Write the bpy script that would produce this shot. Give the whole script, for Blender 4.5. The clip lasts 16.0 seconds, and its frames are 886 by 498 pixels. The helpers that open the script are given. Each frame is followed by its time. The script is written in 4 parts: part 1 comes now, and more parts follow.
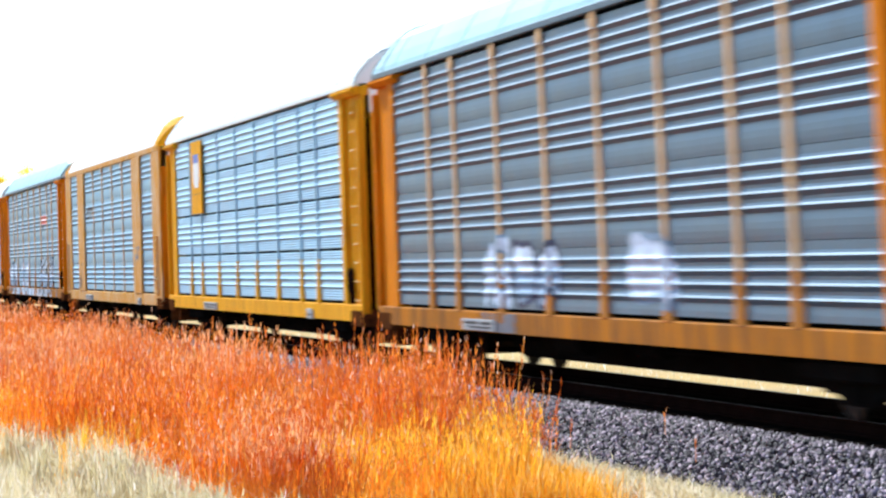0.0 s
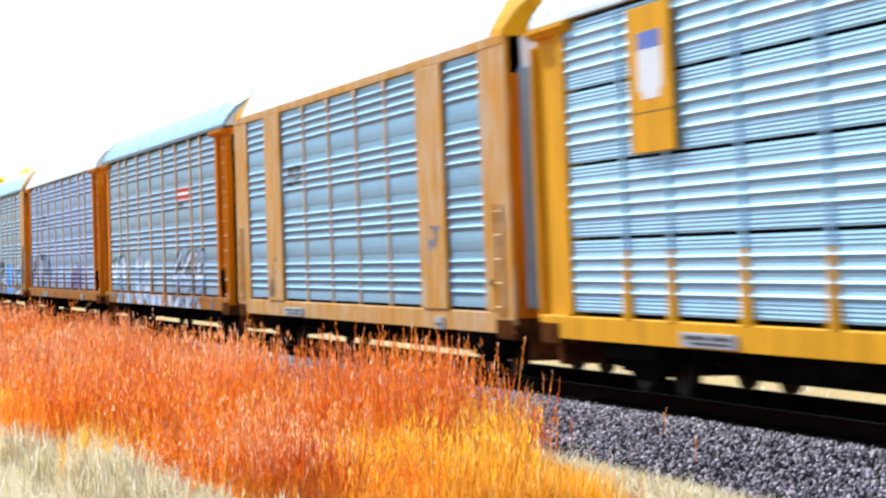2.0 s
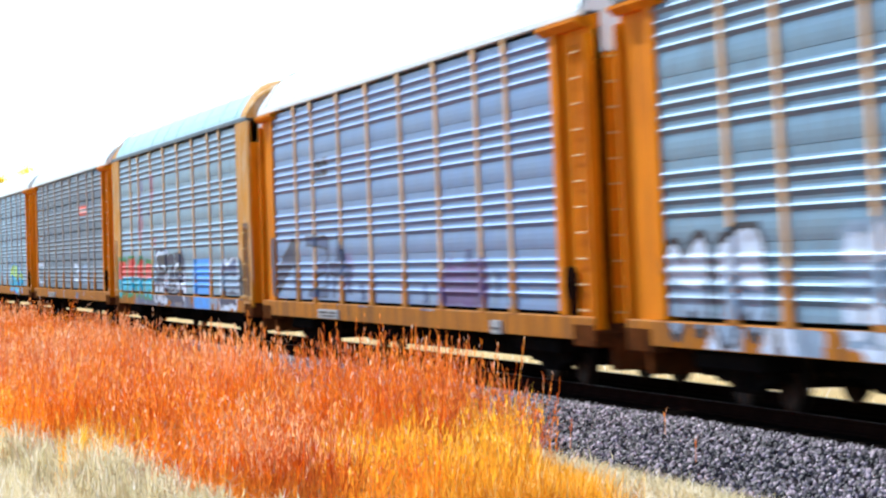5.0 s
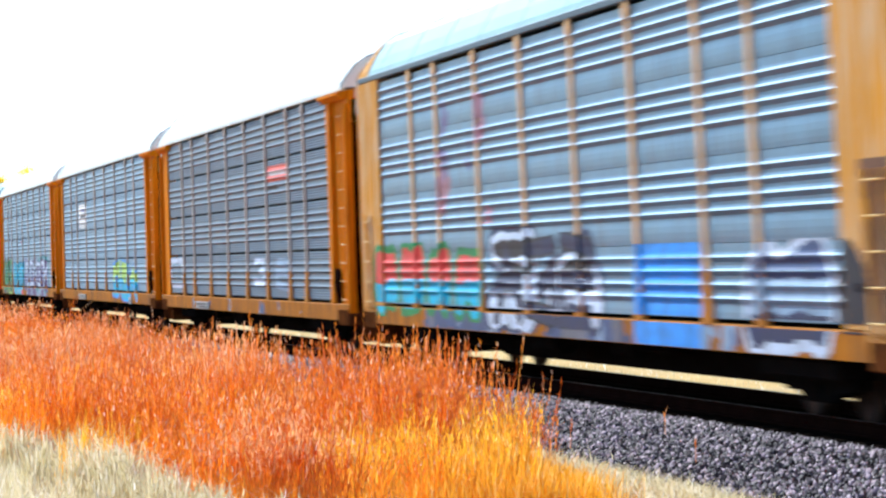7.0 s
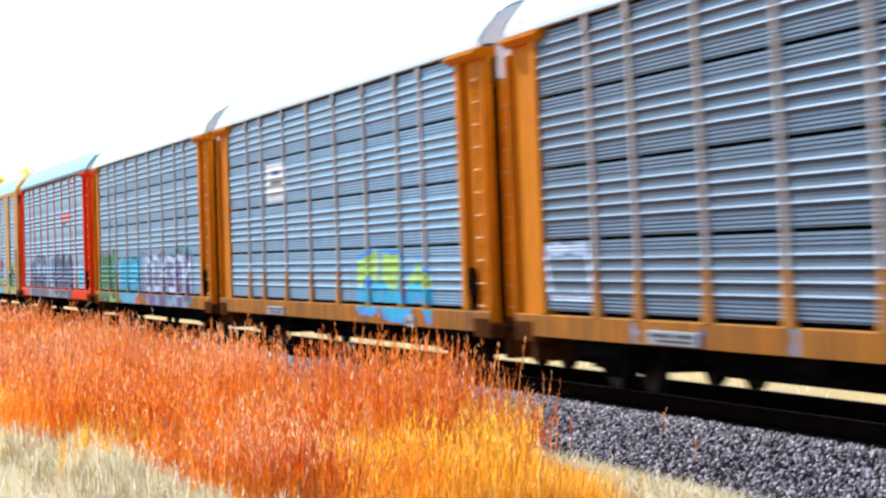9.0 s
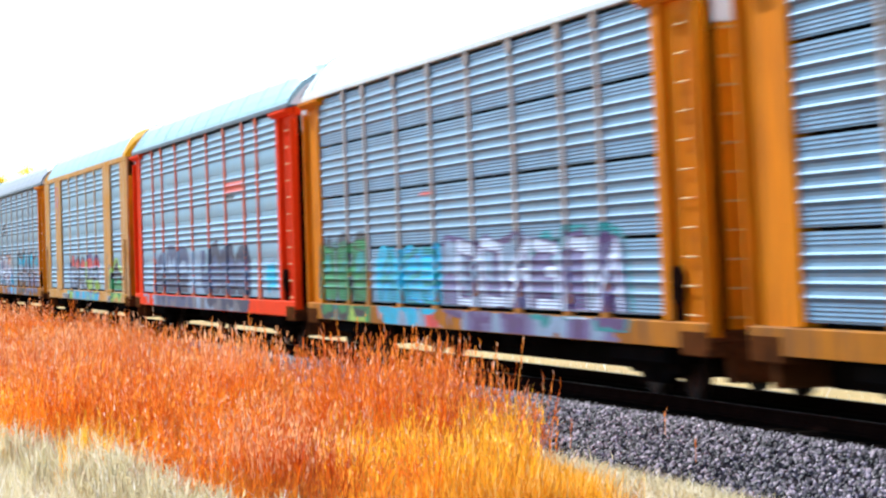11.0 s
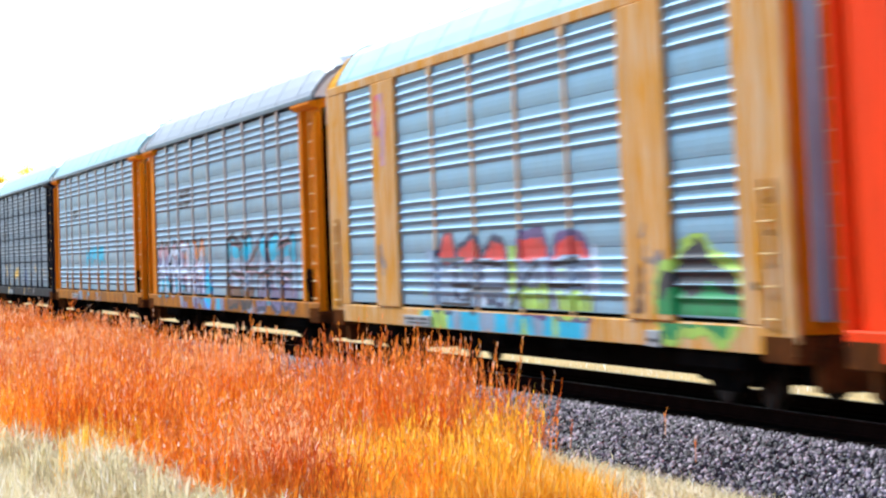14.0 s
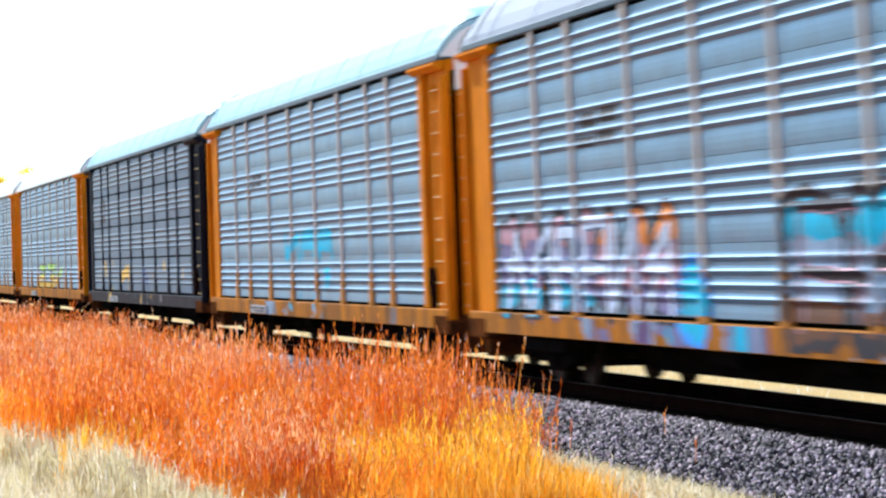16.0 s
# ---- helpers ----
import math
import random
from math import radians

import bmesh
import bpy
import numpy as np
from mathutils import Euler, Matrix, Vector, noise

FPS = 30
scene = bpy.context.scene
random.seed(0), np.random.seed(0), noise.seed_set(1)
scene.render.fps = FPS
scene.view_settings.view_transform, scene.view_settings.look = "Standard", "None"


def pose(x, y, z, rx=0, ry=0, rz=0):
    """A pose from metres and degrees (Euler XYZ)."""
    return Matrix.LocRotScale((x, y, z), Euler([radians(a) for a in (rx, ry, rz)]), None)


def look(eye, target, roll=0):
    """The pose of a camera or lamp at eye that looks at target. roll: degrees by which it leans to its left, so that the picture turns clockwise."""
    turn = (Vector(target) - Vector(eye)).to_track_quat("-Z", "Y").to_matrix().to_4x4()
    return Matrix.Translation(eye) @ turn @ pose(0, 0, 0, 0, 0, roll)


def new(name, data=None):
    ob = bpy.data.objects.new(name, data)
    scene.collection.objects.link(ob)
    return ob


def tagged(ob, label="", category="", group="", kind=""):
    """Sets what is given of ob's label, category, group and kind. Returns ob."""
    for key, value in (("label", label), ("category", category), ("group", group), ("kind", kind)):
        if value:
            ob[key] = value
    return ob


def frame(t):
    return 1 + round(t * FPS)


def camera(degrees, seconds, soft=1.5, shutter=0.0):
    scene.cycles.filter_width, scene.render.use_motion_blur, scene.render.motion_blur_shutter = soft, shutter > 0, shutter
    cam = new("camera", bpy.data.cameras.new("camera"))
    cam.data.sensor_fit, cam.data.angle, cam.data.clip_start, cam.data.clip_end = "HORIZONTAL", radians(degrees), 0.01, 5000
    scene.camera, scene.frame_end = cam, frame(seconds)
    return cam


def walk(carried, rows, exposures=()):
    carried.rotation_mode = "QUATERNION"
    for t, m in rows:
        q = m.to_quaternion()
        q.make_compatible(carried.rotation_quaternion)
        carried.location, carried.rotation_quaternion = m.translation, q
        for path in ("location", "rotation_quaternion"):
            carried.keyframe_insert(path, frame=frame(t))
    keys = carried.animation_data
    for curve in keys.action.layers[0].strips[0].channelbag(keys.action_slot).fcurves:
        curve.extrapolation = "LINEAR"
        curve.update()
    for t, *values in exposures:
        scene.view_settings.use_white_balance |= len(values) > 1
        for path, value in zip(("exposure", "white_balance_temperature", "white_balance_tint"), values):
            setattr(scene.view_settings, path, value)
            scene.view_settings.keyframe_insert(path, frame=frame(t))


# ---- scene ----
# ---- camera: a tripod beside the line, long lens ----
YAW, TILT, ROLL = -13.30, 0.18, 1.3
EYE_Z = 1.763
cam = camera(17.45, 16.0, 2.4, 1.42)
# the sensor is read from top to bottom, so passing uprights lean
scene.cycles.rolling_shutter_type, scene.cycles.rolling_shutter_duration = "TOP", 0.46
HELD = pose(0, 0, EYE_Z, 90 + TILT, ROLL, YAW)
walk(cam, [(0, HELD), (16, HELD)], [(0, 0.50, 5800, 5), (16, 0.50, 5800, 5)])

# ---- light ----
SUN_EL, SUN_SIDE = 42.0, -20.0         # elevation; degrees to the right of the track's far end
world = bpy.data.worlds.new("World")
scene.world = world
world.use_nodes = True
wt = world.node_tree
sky = wt.nodes.new("ShaderNodeTexSky")
sky.sky_type = "NISHITA"
sky.sun_disc = False
sky.sun_elevation = radians(SUN_EL)
sky.sun_rotation = radians(SUN_SIDE)
sky.air_density, sky.dust_density, sky.ozone_density = 1.0, 0.7, 2.0
wt.nodes["Background"].inputs["Strength"].default_value = 0.14
wt.links.new(sky.outputs[0], wt.nodes["Background"].inputs[0])
sun = new("sun", bpy.data.lights.new("sun", "SUN"))
sun.data.energy, sun.data.angle, sun.data.color = 4.6, radians(0.55), (1.0, 0.95, 0.87)
sx = math.sin(radians(SUN_SIDE)) * math.cos(radians(SUN_EL))
sy = math.cos(radians(SUN_SIDE)) * math.cos(radians(SUN_EL))
sun.matrix_world = look((sx * 90, sy * 90, math.sin(radians(SUN_EL)) * 90), (0, 0, 0))

# ---- the line and the train, in numbers ----
SIDE_X = 11.29                         # the near flank of the cars
HALF_W = 1.50
TRACK_X = SIDE_X + HALF_W
SPEED = 20.1
Y_OFF = -3.05
GAPS = [1.42, 2.84, 4.265, 5.65, 7.045, 8.48, 9.905, 11.34, 12.8, 14.2, 15.645, 17.06, 18.485, 19.88, 21.30, 22.72, 24.14]
FLOOR_Z, EAVE_Z = 0.80, 5.08
SILL_TOP, SHEET_FOOT = 0.89, 0.95      # a dark slot lies between them
ROWS = 4
PLAIN_ROWS, FINE_ROWS = (0.80, 1.07), (0.93, 1.057)     # lowest seam and height of a row
POSTS = (-9.07, -7.12, -4.28, -1.43, 1.43, 4.28, 7.12, 9.07)
BAY_END = 11.75
GROUND_Z = -0.72
RAIL_Z = -0.18                         # top of the rails


# ---- materials ----
def nodes_of(name):
    m = bpy.data.materials.new(name)
    m.use_nodes = True
    return m, m.node_tree, m.node_tree.nodes["Principled BSDF"]


def mat(name, base, rough=0.5, metal=0.0, vary=0.25, scale=1.5, bump=0.15, grain=40.0, dirt=None, dirt_amount=0.3,
        streak=False, island=0.0, coat=0.0, spec=0.3):
    """A paint, metal or earth: base colour varied at two scales, patches of dirt, and fine relief."""
    m, t, b = nodes_of(name)
    n, l = t.nodes, t.links
    co = n.new("ShaderNodeTexCoord")
    mp = n.new("ShaderNodeMapping")
    info = n.new("ShaderNodeObjectInfo")
    shift = n.new("ShaderNodeVectorMath")
    shift.operation = "SCALE"
    shift.inputs[0].default_value = (37.0, 91.0, 53.0)
    l.new(info.outputs["Random"], shift.inputs["Scale"])
    l.new(shift.outputs[0], mp.inputs["Location"])
    l.new(co.outputs["Object"], mp.inputs["Vector"])
    if streak:
        mp.inputs["Scale"].default_value = (2.0, 2.2, 0.35)
    big = n.new("ShaderNodeTexNoise")
    big.inputs["Scale"].default_value, big.inputs["Detail"].default_value = scale, 5
    fine = n.new("ShaderNodeTexNoise")
    fine.inputs["Scale"].default_value, fine.inputs["Detail"].default_value = grain, 3
    l.new(mp.outputs[0], big.inputs["Vector"])
    l.new(co.outputs["Object"], fine.inputs["Vector"])
    add = n.new("ShaderNodeMath")
    add.operation = "MULTIPLY_ADD"
    add.inputs[1].default_value = 0.4
    l.new(fine.outputs["Fac"], add.inputs[0])
    l.new(big.outputs["Fac"], add.inputs[2])
    rng = n.new("ShaderNodeMapRange")
    rng.inputs["From Min"].default_value, rng.inputs["From Max"].default_value = 0.4, 1.0
    rng.inputs["To Min"].default_value, rng.inputs["To Max"].default_value = 1 - vary, 1 + vary
    l.new(add.outputs[0], rng.inputs["Value"])
    last = rng.outputs[0]
    if island:
        geo = n.new("ShaderNodeNewGeometry")
        r2 = n.new("ShaderNodeMapRange")
        r2.inputs["To Min"].default_value, r2.inputs["To Max"].default_value = 1 - island, 1 + island
        pw = n.new("ShaderNodeMath")
        pw.operation = "POWER"
        pw.inputs[1].default_value = 2.4
        l.new(geo.outputs["Random Per Island"], pw.inputs[0])
        r2.inputs["To Max"].default_value = 1 + 2.2 * island
        l.new(pw.outputs[0], r2.inputs["Value"])
        mul = n.new("ShaderNodeMath")
        mul.operation = "MULTIPLY"
        l.new(last, mul.inputs[0])
        l.new(r2.outputs[0], mul.inputs[1])
        last = mul.outputs[0]
    col = n.new("ShaderNodeVectorMath")
    col.operation = "SCALE"
    col.inputs[0].default_value = base
    l.new(last, col.inputs["Scale"])
    out = col.outputs[0]
    if dirt:
        dn = n.new("ShaderNodeTexNoise")
        dn.inputs["Scale"].default_value, dn.inputs["Detail"].default_value = scale * 2.3, 7
        l.new(mp.outputs[0], dn.inputs["Vector"])
        dr = n.new("ShaderNodeMapRange")
        dr.inputs["From Min"].default_value, dr.inputs["From Max"].default_value = 0.62 - dirt_amount * 0.4, 0.75
        dr.inputs["To Max"].default_value = min(1.0, dirt_amount * 2)
        l.new(dn.outputs["Fac"], dr.inputs["Value"])
        mix = n.new("ShaderNodeMix")
        mix.data_type = "RGBA"
        l.new(dr.outputs[0], mix.inputs["Factor"])
        l.new(out, mix.inputs[6])
        mix.inputs[7].default_value = (*dirt, 1)
        out = mix.outputs[2]
    l.new(out, b.inputs["Base Color"])
    rr = n.new("ShaderNodeMapRange")
    rr.inputs["To Min"].default_value, rr.inputs["To Max"].default_value = max(0.05, rough - 0.12), min(1, rough + 0.12)
    l.new(big.outputs["Fac"], rr.inputs["Value"])
    l.new(rr.outputs[0], b.inputs["Roughness"])
    b.inputs["Metallic"].default_value = metal
    b.inputs["Specular IOR Level"].default_value = spec
    if coat:
        b.inputs["Coat Weight"].default_value = coat
    if bump:
        bp = n.new("ShaderNodeBump")
        bp.inputs["Strength"].default_value, bp.inputs["Distance"].default_value = bump, 0.01
        l.new(fine.outputs["Fac"], bp.inputs["Height"])
        l.new(bp.outputs[0], b.inputs["Normal"])
    return m


def leaf_mat(name, low, high, tip, glow=0.68, vary=True, foot=None):
    """Dry stems and leaves that let light through; the colour shifts from blade to blade and up the blade."""
    m, t, b = nodes_of(name)
    n, l = t.nodes, t.links
    geo = n.new("ShaderNodeNewGeometry")
    ramp = n.new("ShaderNodeValToRGB")
    e = ramp.color_ramp.elements
    e[0].color, e[1].color = (*low, 1), (*high, 1)
    mid = ramp.color_ramp.elements.new(0.82)
    mid.color = (*[(a + c) / 2 for a, c in zip(low, high)], 1)
    e[-1].color = (*tip, 1)
    l.new(geo.outputs["Random Per Island"], ramp.inputs[0])
    info = n.new("ShaderNodeObjectInfo")
    hsv = n.new("ShaderNodeHueSaturation")
    for socket, low_v, high_v in (("Value", 0.64, 1.18), ("Hue", 0.488, 0.514)):
        mr = n.new("ShaderNodeMapRange")
        mr.inputs["To Min"].default_value, mr.inputs["To Max"].default_value = low_v, high_v
        l.new(info.outputs["Random"], mr.inputs["Value"])
        l.new(mr.outputs[0], hsv.inputs[socket])
    if not vary:
        for socket in ("Value", "Hue"):
            l.remove(hsv.inputs[socket].links[0])
        hsv.inputs["Value"].default_value, hsv.inputs["Hue"].default_value = 1.0, 0.5
    out = ramp.outputs[0]
    if foot:                           # light among the lower stems, painted in as straw gold
        co, sep, mr, mix = n.new("ShaderNodeTexCoord"), n.new("ShaderNodeSeparateXYZ"), n.new("ShaderNodeMapRange"), n.new("ShaderNodeMix")
        l.new(co.outputs["Object"], sep.inputs[0])
        l.new(sep.outputs["Z"], mr.inputs["Value"])
        mr.inputs["From Min"].default_value, mr.inputs["From Max"].default_value = 0.25, 0.7
        mr.inputs["To Min"].default_value, mr.inputs["To Max"].default_value = 0.75, 0.0
        mix.data_type = "RGBA"
        l.new(mr.outputs[0], mix.inputs["Factor"])
        l.new(out, mix.inputs[6])
        mix.inputs[7].default_value = (*foot, 1)
        out = mix.outputs[2]
    l.new(out, hsv.inputs["Color"])
    l.new(hsv.outputs[0], b.inputs["Base Color"])
    b.inputs["Roughness"].default_value = 0.75
    tr = n.new("ShaderNodeBsdfTranslucent")
    l.new(hsv.outputs[0], tr.inputs["Color"])
    mx = n.new("ShaderNodeMixShader")
    mx.inputs[0].default_value = glow
    l.new(b.outputs[0], mx.inputs[1])
    l.new(tr.outputs[0], mx.inputs[2])
    l.new(mx.outputs[0], n["Material Output"].inputs["Surface"])
    return m


RUST = (0.10, 0.045, 0.02)
M = {
    "yellow": mat("yellow paint", (0.74, 0.235, 0.001), 0.65, 0, 0.2, 1.2, 0.1, 30, (0.30, 0.075, 0.006), 0.36, True, spec=0.04),
    "gold": mat("golden yellow paint", (0.80, 0.38, 0.008), 0.65, 0, 0.18, 1.2, 0.1, 30, (0.40, 0.15, 0.01), 0.32, True, spec=0.04),
    "tan": mat("faded yellow paint", (0.62, 0.275, 0.022), 0.7, 0, 0.25, 1.3, 0.1, 30, (0.64, 0.52, 0.38), 0.5, True, spec=0.04),
    "grey_post": mat("bleached grey-tan paint", (0.50, 0.43, 0.38), 0.7, 0, 0.25, 2.0, 0.1, 30, (0.45, 0.26, 0.12), 0.3, True, spec=0.05),
    "tan_post": mat("weathered tan paint", (0.80, 0.52, 0.27), 0.7, 0, 0.2, 2.0, 0.1, 30, (0.42, 0.2, 0.06), 0.25, True, spec=0.05),
    "red_post": mat("faded orange-red paint", (0.80, 0.16, 0.06), 0.7, 0, 0.2, 2.0, 0.1, 30, (0.45, 0.30, 0.24), 0.35, True, spec=0.05),
    "red": mat("orange-red paint", (0.90, 0.055, 0.003), 0.65, 0, 0.15, 1.2, 0.1, 30, (0.4, 0.03, 0.005), 0.2, True, spec=0.04),
    "navy": mat("dark navy paint", (0.010, 0.011, 0.02), 0.6, 0, 0.25, 1.2, 0.1, 30, (0.04, 0.03, 0.03), 0.2, True, spec=0.05),
    "bright": mat("bright galvanized sheet", (0.33, 0.54, 0.7), 0.46, 0.38, 0.12, 1.4, 0.06, 60, (0.25, 0.4, 0.5), 0.3, True, spec=0.45),
    "silver": mat("galvanized sheet", (0.18, 0.35, 0.5), 0.46, 0.32, 0.15, 1.4, 0.08, 60, (0.15, 0.25, 0.34), 0.35, True, spec=0.36),
    "dull": mat("weathered galvanized sheet", (0.14, 0.27, 0.4), 0.46, 0.32, 0.2, 1.4, 0.08, 60, (0.09, 0.14, 0.2), 0.4, True, spec=0.45),
    "slate": mat("dark weathered sheet", (0.07, 0.12, 0.185), 0.48, 0.32, 0.2, 1.4, 0.08, 60, (0.052, 0.072, 0.1), 0.4, True, spec=0.4),
    "bluish": mat("bluish galvanized sheet", (0.125, 0.235, 0.46), 0.46, 0.32, 0.15, 1.4, 0.08, 60, (0.1, 0.165, 0.3), 0.35, True, spec=0.45),
    "grey": mat("sooty galvanized sheet", (0.072, 0.135, 0.205), 0.46, 0.32, 0.2, 1.4, 0.08, 60, (0.06, 0.085, 0.12), 0.4, True, spec=0.45),
    "sill": mat("grimy yellow paint", (0.46, 0.165, 0.01), 0.7, 0, 0.35, 0.9, 0.15, 30, (0.10, 0.065, 0.04), 0.5, True, spec=0.04),
    "post_foot": mat("worn ochre paint", (0.56, 0.23, 0.045), 0.7, 0, 0.25, 2.0, 0.15, 30, (0.12, 0.05, 0.015), 0.35, True, spec=0.04),
    "rust": mat("rusty grimy steel", (0.11, 0.038, 0.012), 0.85, 0, 0.4, 2.0, 0.3, 30, (0.03, 0.015, 0.01), 0.45, spec=0.0),
    "doorblue": mat("faded blue-grey paint", (0.30, 0.44, 0.58), 0.6, 0, 0.2, 2.0, 0.1, 30, (0.2, 0.25, 0.32), 0.3, True, spec=0.1),
    # the roof's shade on the eave is put into this rail colour
    "eave": mat("eave rail with painted shade", (0.075, 0.12, 0.16), 0.55, 0.1, 0.2, 1.5, 0.05, 30),
    "roof_white": mat("white roof sheet", (0.76, 0.84, 0.86), 0.5, 0.0, 0.05, 0.6, 0.05, 30),
    "end_white": mat("clean white panel", (0.86, 0.87, 0.88), 0.6, 0, 0.04, 2, 0.02, 30),
    "roof_blue": mat("pale galvanized roof sheet", (0.34, 0.55, 0.62), 0.5, 0.1, 0.1, 0.6, 0.05, 30, (0.3, 0.42, 0.5), 0.25),
    "roof_grey": mat("grey roof sheet", (0.31, 0.335, 0.385), 0.5, 0.1, 0.1, 0.6, 0.05, 30, (0.3, 0.32, 0.36), 0.25),
    # underframe colour taken almost to black, holding the shade below the cars
    "black": mat("shade-black underframe steel", (0.008, 0.0075, 0.007), 0.8, 0.0, 0.4, 2.0, 0.2, 30, (0.02, 0.01, 0.006), 0.3, spec=0.0),
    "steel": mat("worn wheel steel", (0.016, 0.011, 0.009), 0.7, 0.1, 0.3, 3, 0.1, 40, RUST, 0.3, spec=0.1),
    # rails and sleepers: rust and tar, lowered further to paint in the train's shade
    "rail": mat("rusty shade-dark rail steel", (0.014, 0.007, 0.005), 0.8, 0.0, 0.3, 3, 0.2, 50, spec=0.0),
    "railhead": mat("dull rail head", (0.05, 0.042, 0.04), 0.5, 0.6, 0.1, 3, 0.03, 50),
    "tie": mat("tarred shade-dark sleeper wood", (0.012, 0.009, 0.007), 0.9, 0, 0.4, 3, 0.4, 25, spec=0.0),
    "rung": mat("scuffed rung paint", (0.72, 0.48, 0.16), 0.5, 0, 0.2, 3, 0.05, 40),
    "plate": mat("grey data plate", (0.34, 0.37, 0.40), 0.5, 0, 0.2, 5, 0.03, 60),
    "whitepaint": mat("white stencil paint", (0.78, 0.78, 0.78), 0.6, 0, 0.1, 4, 0.03, 60),
    "redpaint": mat("red placard paint", (0.75, 0.09, 0.05), 0.5, 0, 0.1, 4, 0.03, 60),
    "bluepaint": mat("blue placard paint", (0.08, 0.14, 0.5), 0.5, 0, 0.1, 4, 0.03, 60),
    "blackpaint": mat("black stencil paint", (0.03, 0.03, 0.035), 0.6, 0, 0.1, 4, 0.03, 60),
    # bed darkened in colour: shade under the train and between stones
    "ballast": mat("shade-dark ballast bed", (0.026, 0.021, 0.024), 0.95, 0, 0.5, 9, 0.8, 22, spec=0.0),
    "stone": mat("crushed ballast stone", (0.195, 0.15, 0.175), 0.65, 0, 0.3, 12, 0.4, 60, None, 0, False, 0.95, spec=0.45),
    "field": mat("dry stubble field", (0.62, 0.42, 0.15), 0.95, 0, 0.3, 0.15, 0.6, 6, (0.5, 0.36, 0.2), 0.3),
    "soil": mat("dry verge soil with thatch", (0.30, 0.16, 0.06), 0.95, 0, 0.35, 1.2, 0.6, 12, (0.46, 0.36, 0.20), 0.35),
}
GRASS_ORANGE = leaf_mat("orange bluestem", (0.74, 0.10, 0.002), (0.90, 0.24, 0.006), (0.94, 0.46, 0.08), 0.7, True, (0.97, 0.42, 0.05))
GRASS_YELLOW = leaf_mat("yellow dry grass", (0.95, 0.40, 0.015), (0.99, 0.62, 0.07), (1.0, 0.80, 0.32), 0.72)
GRASS_PALE = leaf_mat("pale bleached grass", (0.64, 0.54, 0.27), (0.97, 0.88, 0.72), (1.0, 0.97, 0.95), 0.66, False)
SEED_PALE = leaf_mat("pale seed fluff", (0.86, 0.34, 0.12), (0.95, 0.52, 0.30), (0.97, 0.76, 0.62))
SEED = leaf_mat("pink seed fluff", (0.82, 0.20, 0.015), (0.89, 0.36, 0.11), (0.97, 0.74, 0.60))
LEAF = leaf_mat("yellow autumn leaves", (0.92, 0.78, 0.02), (0.98, 0.86, 0.03), (0.9, 0.8, 0.05), 0.75, False)


# ---- builders ----
def part(name, bm, material, parent, label="", smooth=False):
    me = bpy.data.meshes.new(name)
    bm.to_mesh(me)
    bm.free()
    if smooth:
        for p in me.polygons:
            p.use_smooth = True
    for k in (material if isinstance(material, (list, tuple)) else [material]):
        me.materials.append(k)
    return share(name, me, parent, None, label)


def share(name, me, parent, m=None, label=""):
    """Another object on a mesh that exists already."""
    ob = new(name, me)
    ob.parent = parent
    if m is not None:
        ob.matrix_basis = m
    if label:
        ob["label"] = label
    return ob


def box(x0, x1, y0, y1, z0, z1, bevel=0.0, bm=None):
    bm = bm or bmesh.new()
    v = [bm.verts.new(c) for c in ((x0, y0, z0), (x1, y0, z0), (x1, y1, z0), (x0, y1, z0),
                                   (x0, y0, z1), (x1, y0, z1), (x1, y1, z1), (x0, y1, z1))]
    f = [bm.faces.new([v[i] for i in q]) for q in ((3, 2, 1, 0), (4, 5, 6, 7), (0, 1, 5, 4), (1, 2, 6, 5), (2, 3, 7, 6), (3, 0, 4, 7))]
    if bevel:
        es = list({e for k in f for e in k.edges})
        bmesh.ops.bevel(bm, geom=es, offset=bevel, segments=1, affect="EDGES")
    return bm


def extrude_y(profile, y0, y1, bm=None, closed=True):
    """A prism along y from points (x, z)."""
    bm = bm or bmesh.new()
    a = [bm.verts.new((x, y0, z)) for x, z in profile]
    b = [bm.verts.new((x, y1, z)) for x, z in profile]
    n = len(profile)
    for i in range(n if closed else n - 1):
        j = (i + 1) % n
        bm.faces.new((a[i], a[j], b[j], b[i]))
    if closed:
        bm.faces.new(a[::-1])
        bm.faces.new(b)
    bmesh.ops.recalc_face_normals(bm, faces=bm.faces)
    return bm


def rod(p, q, r, seg=8, bm=None):
    bm = bm or bmesh.new()
    p, q = Vector(p), Vector(q)
    d = q - p
    bmesh.ops.create_cone(bm, cap_ends=True, segments=seg, radius1=r, radius2=r, depth=d.length,
                          matrix=Matrix.Translation((p + q) / 2) @ d.to_track_quat("Z", "Y").to_matrix().to_4x4())
    return bm


def tube(pts, r, seg=6):
    """One bent tube through pts, which lie across the car."""
    bm = bmesh.new()
    rings = []
    for i, p in enumerate(pts):
        d = (Vector(pts[min(i + 1, len(pts) - 1)]) - Vector(pts[max(i - 1, 0)])).normalized()
        u, v = Vector((0, 1, 0)), d.cross(Vector((0, 1, 0)))
        rings.append([bm.verts.new(Vector(p) + r * (math.cos(k * math.tau / seg) * u + math.sin(k * math.tau / seg) * v)) for k in range(seg)])
    for p, q in zip(rings, rings[1:]):
        for i in range(seg):
            bm.faces.new((p[i], p[(i + 1) % seg], q[(i + 1) % seg], q[i]))
    bm.faces.new(rings[0][::-1])
    bm.faces.new(rings[-1])
    bmesh.ops.recalc_face_normals(bm, faces=bm.faces)
    return bm


